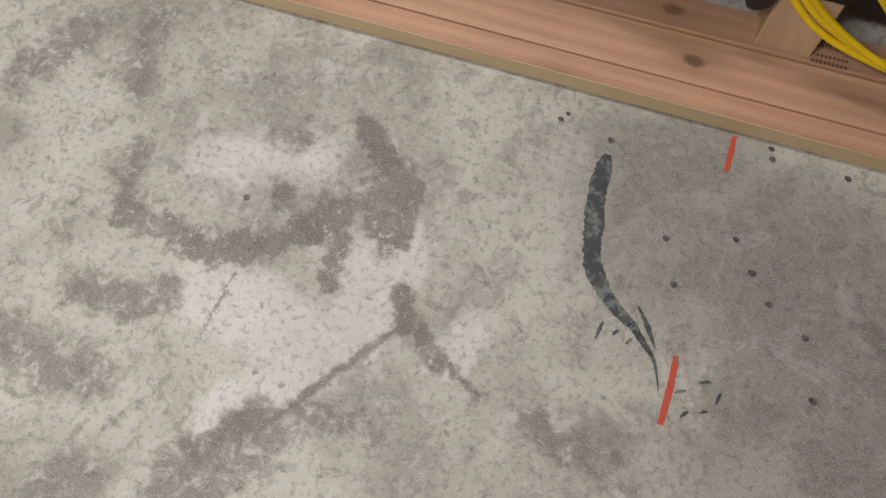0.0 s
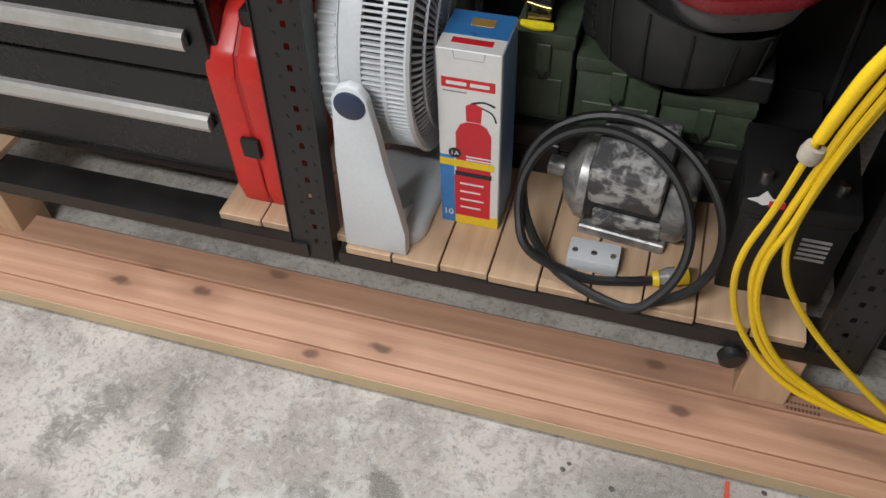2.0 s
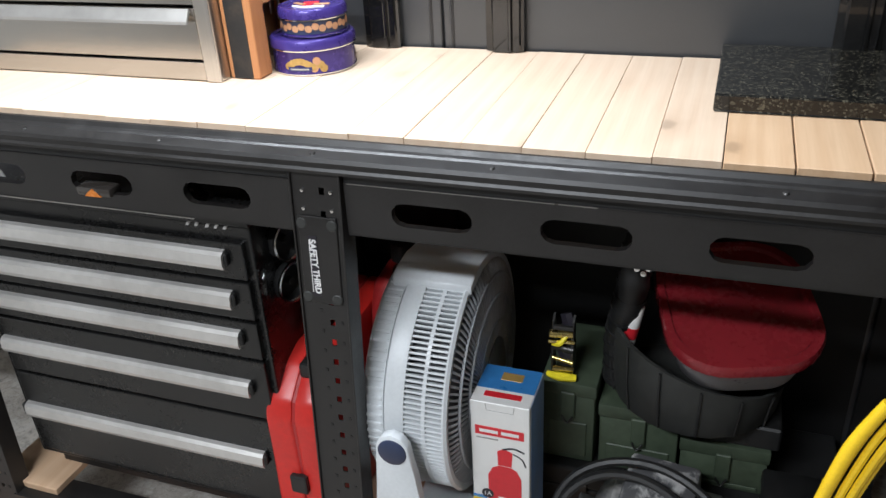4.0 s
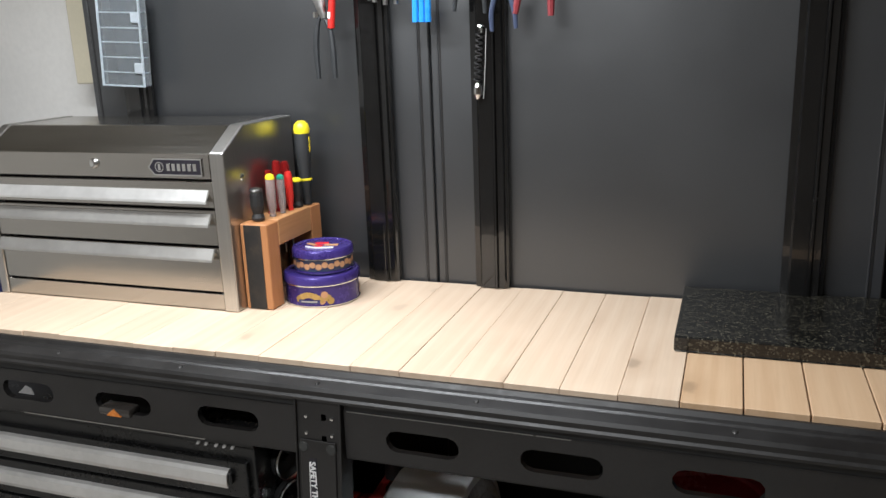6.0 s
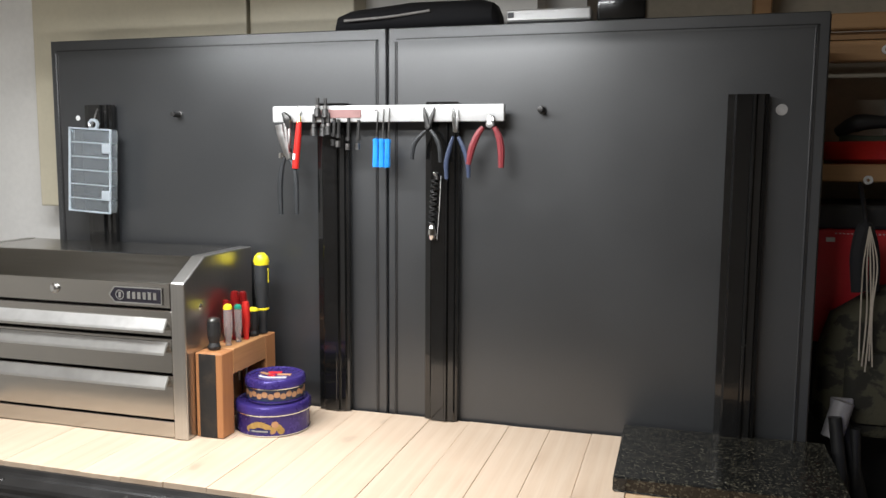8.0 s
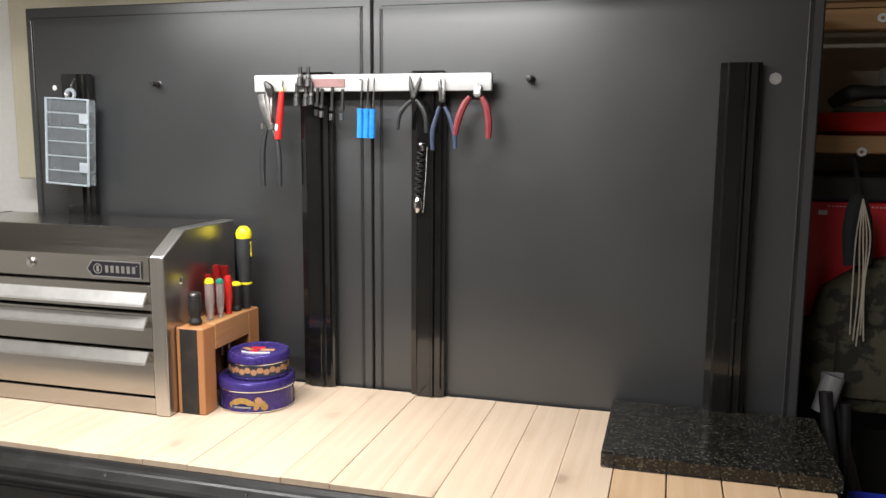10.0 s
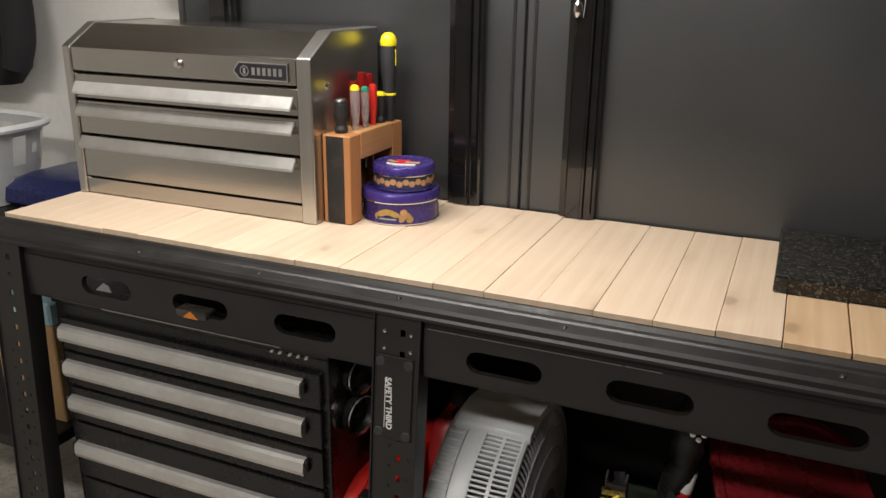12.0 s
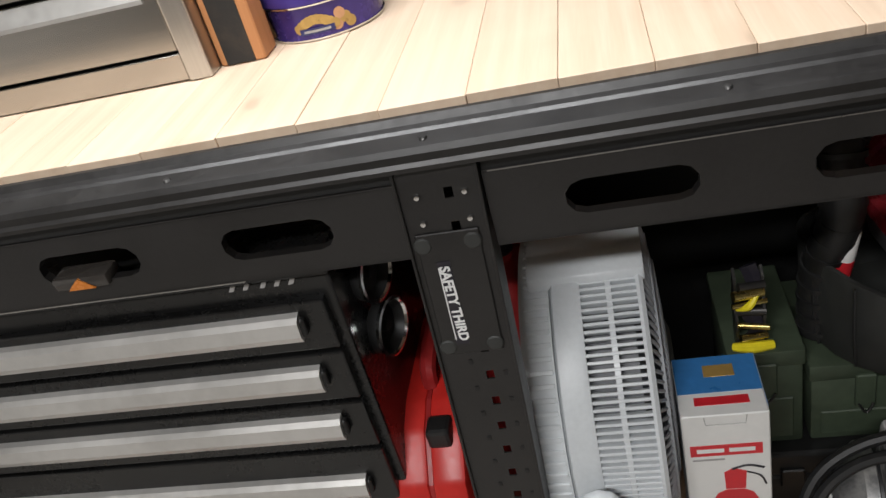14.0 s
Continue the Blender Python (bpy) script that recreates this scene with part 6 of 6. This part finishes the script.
part("foot", box(-0.23, -0.06, 1.6100, 1.6500, 1.9915, 1.9980, 0), "rack_dark", wb)
sp = thing("radio", (0.02, 1.6600, 1.9920), "dark glossy radio on top of the cabinet", "radio")
part("body", box(-0.045, 0.055, 1.6150, 1.7100, 1.9915, 2.0870, 0.008, 2), "gloss", sp, smooth=True)
part("handle", tube([(-0.03, 1.6600, 2.0820), (-0.02, 1.6600, 2.1020), (0.03, 1.6600, 2.1020), (0.04, 1.6600, 2.0820)], 0.004, 6), "tool_steel", sp)

unit = thing("storage_shelves", (0.9, 2.0, 0.0), "rough timber storage shelving in the corner bay", "shelves")
for z0, z1 in ((1.664, 1.703), (0.80, 0.84)):
    part("shelf_edge", box(0.30, 1.70, 1.900, 1.938, z0, z1, 0.003), "shelf_wood", unit)
    part("shelf_deck", box(0.30, 1.70, 1.938, 2.17, z1 - 0.018, z1 - 0.001, 0), "shelf_wood", unit)
part("top_rail", box(0.30, 1.70, 1.900, 1.938, 1.93, 1.975, 0.003), "shelf_wood", unit)
part("top_rail", box(0.30, 1.70, 1.900, 1.938, 2.00, 2.035, 0.003), "shelf_wood", unit)
part("top_deck", box(0.30, 1.70, 1.938, 2.17, 1.982, 1.998, 0), "shelf_wood", unit)
for x in (0.31, 1.66):
    part("upright", box(x - 0.02, x + 0.02, 2.05, 2.14, 0.0, 2.4, 0.003), "shelf_wood", unit)
for x, z in ((0.555, 1.953), (0.535, 1.668)):
    part("eyelet", lathe([(0.004, -0.002), (0.010, -0.002), (0.010, 0.003), (0.004, 0.003)], 16, pose(x, 1.898, z, 90), True), "ink_white", unit, "white plastic eyelet")
bowl = thing("camp_bowl", (0.575, 2.0, 1.702), "shallow red enamel bowl on the shelf", "bowl")
part("bowl", lathe([(0, 0.004), (0.09, 0.002), (0.118, 0.012), (0.134, 0.043), (0.142, 0.050), (0.138, 0.052), (0.128, 0.044), (0.108, 0.016), (0, 0.010)], 40, Matrix.Translation((0.575, 2.02, 1.702))), "red", bowl, smooth=True)
gog = thing("goggles", (0.56, 1.99, 1.75), "dark green goggles lying in the red bowl", "goggles")
part("frame", tube([(0.475, 1.95, 1.775), (0.51, 1.925, 1.795), (0.56, 1.92, 1.797), (0.62, 1.93, 1.795), (0.66, 1.95, 1.775)], [0.012, 0.020, 0.014, 0.020, 0.012], 10), "rubber", gog, smooth=True)
part("strap", tube([(0.48, 1.95, 1.76), (0.55, 1.935, 1.755), (0.62, 1.94, 1.76)], 0.012, 8), "green", gog, smooth=True)
papers = solid("paper_stack", box(0.60, 0.66, 2.03, 2.10, 1.72, 1.86, 0.002), "card_white", "white printed packet standing on the shelf", "packet")
solid("black_tote", box(0.33, 1.0, 1.86, 2.15, 1.560, 1.615, 0.008, 2), "rubber", "long black plastic tote lid under the shelf", "tote")
rb = thing("red_carton", (0.60, 1.98, 1.40), "red printed cardboard carton under the shelf", "carton")
part("box", box(0.36, 0.78, 1.870, 2.12, 1.30, 1.5595, 0.003), "ink_red", rb)
part("text_bar", box(0.452, 0.470, 1.8685, 1.8705, 1.530, 1.540, 0), "card_white", rb)
for i in range(16):
    part("stitch", box(0.47 + i * 0.008, 0.474 + i * 0.008, 1.8685, 1.8705, 1.548, 1.550, 0), "card_white", rb)
rest = solid("support_crate", box(0.40, 1.0, 1.90, 2.15, 0.841, 1.2995, 0.004), "rack_dark", "dark crate stacked under the red carton", "crate")
pack = thing("backpack", (0.58, 1.83, 1.12), "dark camouflage backpack hanging from the shelf", "backpack")
part("pack_body", loft([[(0.60 + p[0] * k + dx, 1.80 + p[1] * k, z) for p in rounded(0.34, 0.12, 0.05)] for z, k, dx in ((1.125, 0.80, 0.0), (1.15, 0.98, 0.0), (1.28, 1.0, 0.0), (1.38, 0.95, 0.02), (1.44, 0.75, 0.07), (1.465, 0.5, 0.11))]), "camo", pack, smooth=True)
part("pocket", loft([[(0.60 + p[0] * k, 1.755 + p[1] * k, z) for p in rounded(0.24, 0.06, 0.025)] for z, k in ((1.16, 0.9), (1.17, 1.0), (1.29, 1.0), (1.31, 0.85))]), "camo", pack, smooth=True)
part("strap", tube([(0.50, 1.735, 1.44), (0.492, 1.728, 1.52), (0.505, 1.735, 1.575), (0.525, 1.745, 1.52), (0.53, 1.75, 1.44)], 0.016, 8, False, 6, 0.4), "cloth", pack)
part("buckle", box(0.455, 0.50, 1.716, 1.724, 1.195, 1.215, 0.003), "tub", pack)
part("hang_loop", tube([(0.505, 1.735, 1.57), (0.51, 1.78, 1.60), (0.52, 1.90, 1.66)], 0.005, 6), "cloth", pack)
for k in range(5):
    x = 0.500 + k * 0.0065
    solid("twine", tube([(0.508, 1.716, 1.578), (x, 1.712, 1.50), (x + 0.006 * math.sin(k), 1.710, 1.40), (x + 0.002, 1.709, 1.30 - 0.012 * (k % 3))], 0.0016, 5), "twine", "knotted pale twine hanging over the backpack", "twine", "hanging twine", smooth=True)
tri = thing("tripod", (0.52, 1.68, 0.0), "folded black tripod leaning beside the bench", "tripod")
for a, b_, r in (((0.455, 1.66, 1.19), (0.60, 1.50, 0.02), 0.013), ((0.47, 1.70, 1.20), (0.78, 1.60, 0.02), 0.013), ((0.50, 1.69, 1.16), (0.56, 1.62, 0.02), 0.011)):
    part("leg", rod(a, b_, r, 12), "rubber", tri, smooth=True)
    mid_p = Vector(a).lerp(Vector(b_), 0.35)
    part("clamp", rod(mid_p, mid_p + (Vector(b_) - Vector(a)).normalized() * 0.03, r * 1.4, 12), "dark_steel", tri, smooth=True)
part("head", rod((0.455, 1.68, 1.14), (0.475, 1.69, 1.215), 0.022, 12), "tub", tri, smooth=True)
solid("blue_crate", box(0.475, 0.80, 1.24, 1.50, 0.86, 1.055, 0.008, 2), "royal", "bright blue plastic crate beside the bench", "crate")
solid("crate_stand", box(0.478, 0.80, 1.22, 1.52, 0.0, 0.859, 0.004), "rack_dark", "dark cabinet under the blue crate", "cabinet")

bk = thing("laundry_basket", (-1.985, 1.40, 1.031), "white perforated plastic laundry basket on the side shelf", "basket")


def basket_wall():
    """Tapering wall with rows of holes."""
    bm = bmesh.new()
    n, rows = 48, 9
    grid = []
    for j in range(rows):
        z = 1.032 + j * 0.025
        k = 0.84 + 0.16 * j / (rows - 1)
        grid.append([bm.verts.new((-1.985 + 0.205 * k * math.copysign(abs(math.cos(a)) ** 0.7, math.cos(a)), 1.40 + 0.17 * k * math.copysign(abs(math.sin(a)) ** 0.7, math.sin(a)), z)) for a in [2 * math.pi * i / n for i in range(n)]])
    for j in range(rows - 1):
        for i in range(n):
            if j in (2, 4, 5, 6) and i % 4 in ((0,) if j != 5 else (0, 2)):
                continue
            bm.faces.new((grid[j][i], grid[j][(i + 1) % n], grid[j + 1][(i + 1) % n], grid[j + 1][i]))
    bm.faces.new(grid[0])
    bmesh.ops.solidify(bm, geom=bm.faces[:], thickness=0.003)
    return bm


part("wall", basket_wall(), "basket", bk, "tapered wall with punched holes")
rim = [(-1.985 + 0.213 * math.copysign(abs(math.cos(a)) ** 0.7, math.cos(a)), 1.40 + 0.178 * math.copysign(abs(math.sin(a)) ** 0.7, math.sin(a)), 1.230) for a in [2 * math.pi * i / 40 for i in range(40)]]
part("rim", tube(rim, 0.010, 8, True, 2), "basket", bk, "rolled rim", True)
part("grip", box(-1.86, -1.78, 1.245, 1.275, 1.235, 1.247, 0.004), "tub", bk)
solid("blue_bag", loft([[(-1.68 + p[0] * k, 1.52 + p[1] * k, z) for p in rounded(0.36, 0.30, 0.06)] for z, k in ((1.031, 0.9), (1.045, 1.0), (1.08, 0.98), (1.105, 0.7))]), "dark_blue", "crumpled dark blue plastic bag on the side shelf", "bag", smooth=True)
jk = thing("jacket", (-2.205, 1.68, 1.28), "black jacket hanging from a wall hook", "jacket")
part("body", loft([[(-2.235 + p[0] * k + dx, 1.70 + p[1] * k, z) for p in rounded(0.36, 0.12, 0.05)] for z, k, dx in ((1.29, 0.80, -0.02), (1.34, 0.95, 0.0), (1.50, 1.0, 0.0), (1.64, 0.92, -0.02), (1.74, 0.55, -0.05), (1.78, 0.3, -0.06))]), "cloth", jk, smooth=True)
part("sleeve", tube([(-2.085, 1.69, 1.68), (-2.047, 1.68, 1.55), (-2.035, 1.67, 1.42), (-2.051, 1.66, 1.34)], [0.045, 0.05, 0.045, 0.036], 12), "cloth", jk, smooth=True)
part("hook", rod((-2.295, 1.80, 1.80), (-2.295, 1.69, 1.79), 0.006), "tool_steel", jk)

# ---- marks on the floor and stamp on the lumber ----
def mark(points, widths, material, label, name="paint_mark", seed=0):
    """A thin ragged stroke lying on the slab."""
    line = smooth_line([(x, y, 0) for x, y in points], 10)
    rnd = random.Random(seed)
    bm = bmesh.new()
    left, right = [], []
    for i, q in enumerate(line):
        t = (line[min(i + 1, len(line) - 1)] - line[max(i - 1, 0)]).normalized()
        nrm = Vector((-t.y, t.x, 0))
        f = i / (len(line) - 1) * (len(widths) - 1)
        j = min(int(f), len(widths) - 2)
        w = (widths[j] + (widths[j + 1] - widths[j]) * (f - j)) * 0.5
        left.append(bm.verts.new(q + nrm * w * rnd.uniform(0.85, 1.12) + Vector((0, 0, 0.0012))))
        right.append(bm.verts.new(q - nrm * w * rnd.uniform(0.85, 1.12) + Vector((0, 0, 0.0012))))
    for i in range(len(line) - 1):
        bm.faces.new((left[i], left[i + 1], right[i + 1], right[i]))
    return solid(name, bm, material, label, "mark", "marks on the floor")


mark([(0.098, 0.759), (0.097, 0.731), (0.099, 0.676), (0.108, 0.626), (0.115, 0.586), (0.129, 0.551), (0.162, 0.513), (0.204, 0.484)], [0.012, 0.028, 0.030, 0.032, 0.028, 0.030, 0.022, 0.016], "smear", "long curved smear of black paint on the concrete", seed=3)
mark([(0.204, 0.486), (0.23, 0.461), (0.253, 0.436), (0.268, 0.396)], [0.016, 0.010, 0.005, 0.001], "smear", "thin tail of a black paint smear", seed=4)
mark([(0.209, 0.516), (0.229, 0.489), (0.249, 0.458)], [0.003, 0.009, 0.002], "smear", "short flick of black paint", seed=5)
for k, (x, y, dx, dy) in enumerate(((0.158, 0.445, 0.004, 0.03), (0.181, 0.459, 0.008, 0.01), (0.204, 0.451, 0.008, 0.012), (0.292, 0.401, 0.016, 0.008), (0.323, 0.427, 0.018, 0.006), (0.354, 0.402, 0.004, 0.02), (0.333, 0.382, 0.012, 0.006), (0.308, 0.368, 0.01, 0.012))):
    mark([(x, y), (x + dx * 0.5, y + dy * 0.5 + 0.001), (x + dx, y + dy)], [0.002, 0.006, 0.002], "smear", "small fleck of black paint", seed=10 + k)
mark([(0.292, 0.857), (0.292, 0.824), (0.291, 0.787)], [0.008, 0.010, 0.008], "chalk", "short red crayon tick on the concrete", seed=7)
mark([(0.282, 0.457), (0.284, 0.406), (0.282, 0.348)], [0.009, 0.011, 0.009], "chalk", "short red crayon tick on the concrete", seed=8)
for k, (x, y, w) in enumerate(((0.005, 0.799, 0.010), (0.014, 0.813, 0.008), (0.096, 0.785, 0.011), (0.224, 0.640, 0.011), (0.331, 0.672, 0.010), (0.366, 0.623, 0.013), (0.400, 0.580, 0.011),
                               (0.490, 0.451, 0.012), (0.484, 0.833, 0.011), (0.355, 0.850, 0.010), (0.360, 0.831, 0.011), (0.253, 0.567, 0.012), (0.463, 0.544, 0.011), (-0.453, 0.500, 0.011))):
    mark([(x - w * 0.5, y), (x - w * 0.2, y + 0.001), (x + w * 0.2, y), (x + w * 0.5, y - 0.001)], [w * 0.3, w * 0.9, w * 0.95, w * 0.3], "oil", "small dark oil drip dried on the concrete", "oil_spot", 30 + k)
stamp = thing("lumber_stamp", (0.405, 1.02, 0.0546), "faded dark grade stamp printed on the plank", "stamp")
for i in range(14):
    w = 0.0012 + 0.0014 * ((i * 7) % 3)
    part("code_bar", box(0.376 + i * 0.0042, 0.376 + i * 0.0042 + w, 1.031, 1.041, 0.0544, 0.0549, 0), "stamp", stamp)
for i in range(3):
    for k in range(9):
        part("text_bar", box(0.374 + k * 0.0068, 0.3788 + k * 0.0068, (0.999, 1.013, 1.047)[i], (1.006, 1.018, 1.052)[i], 0.0544, 0.0548, 0), "stamp", stamp)
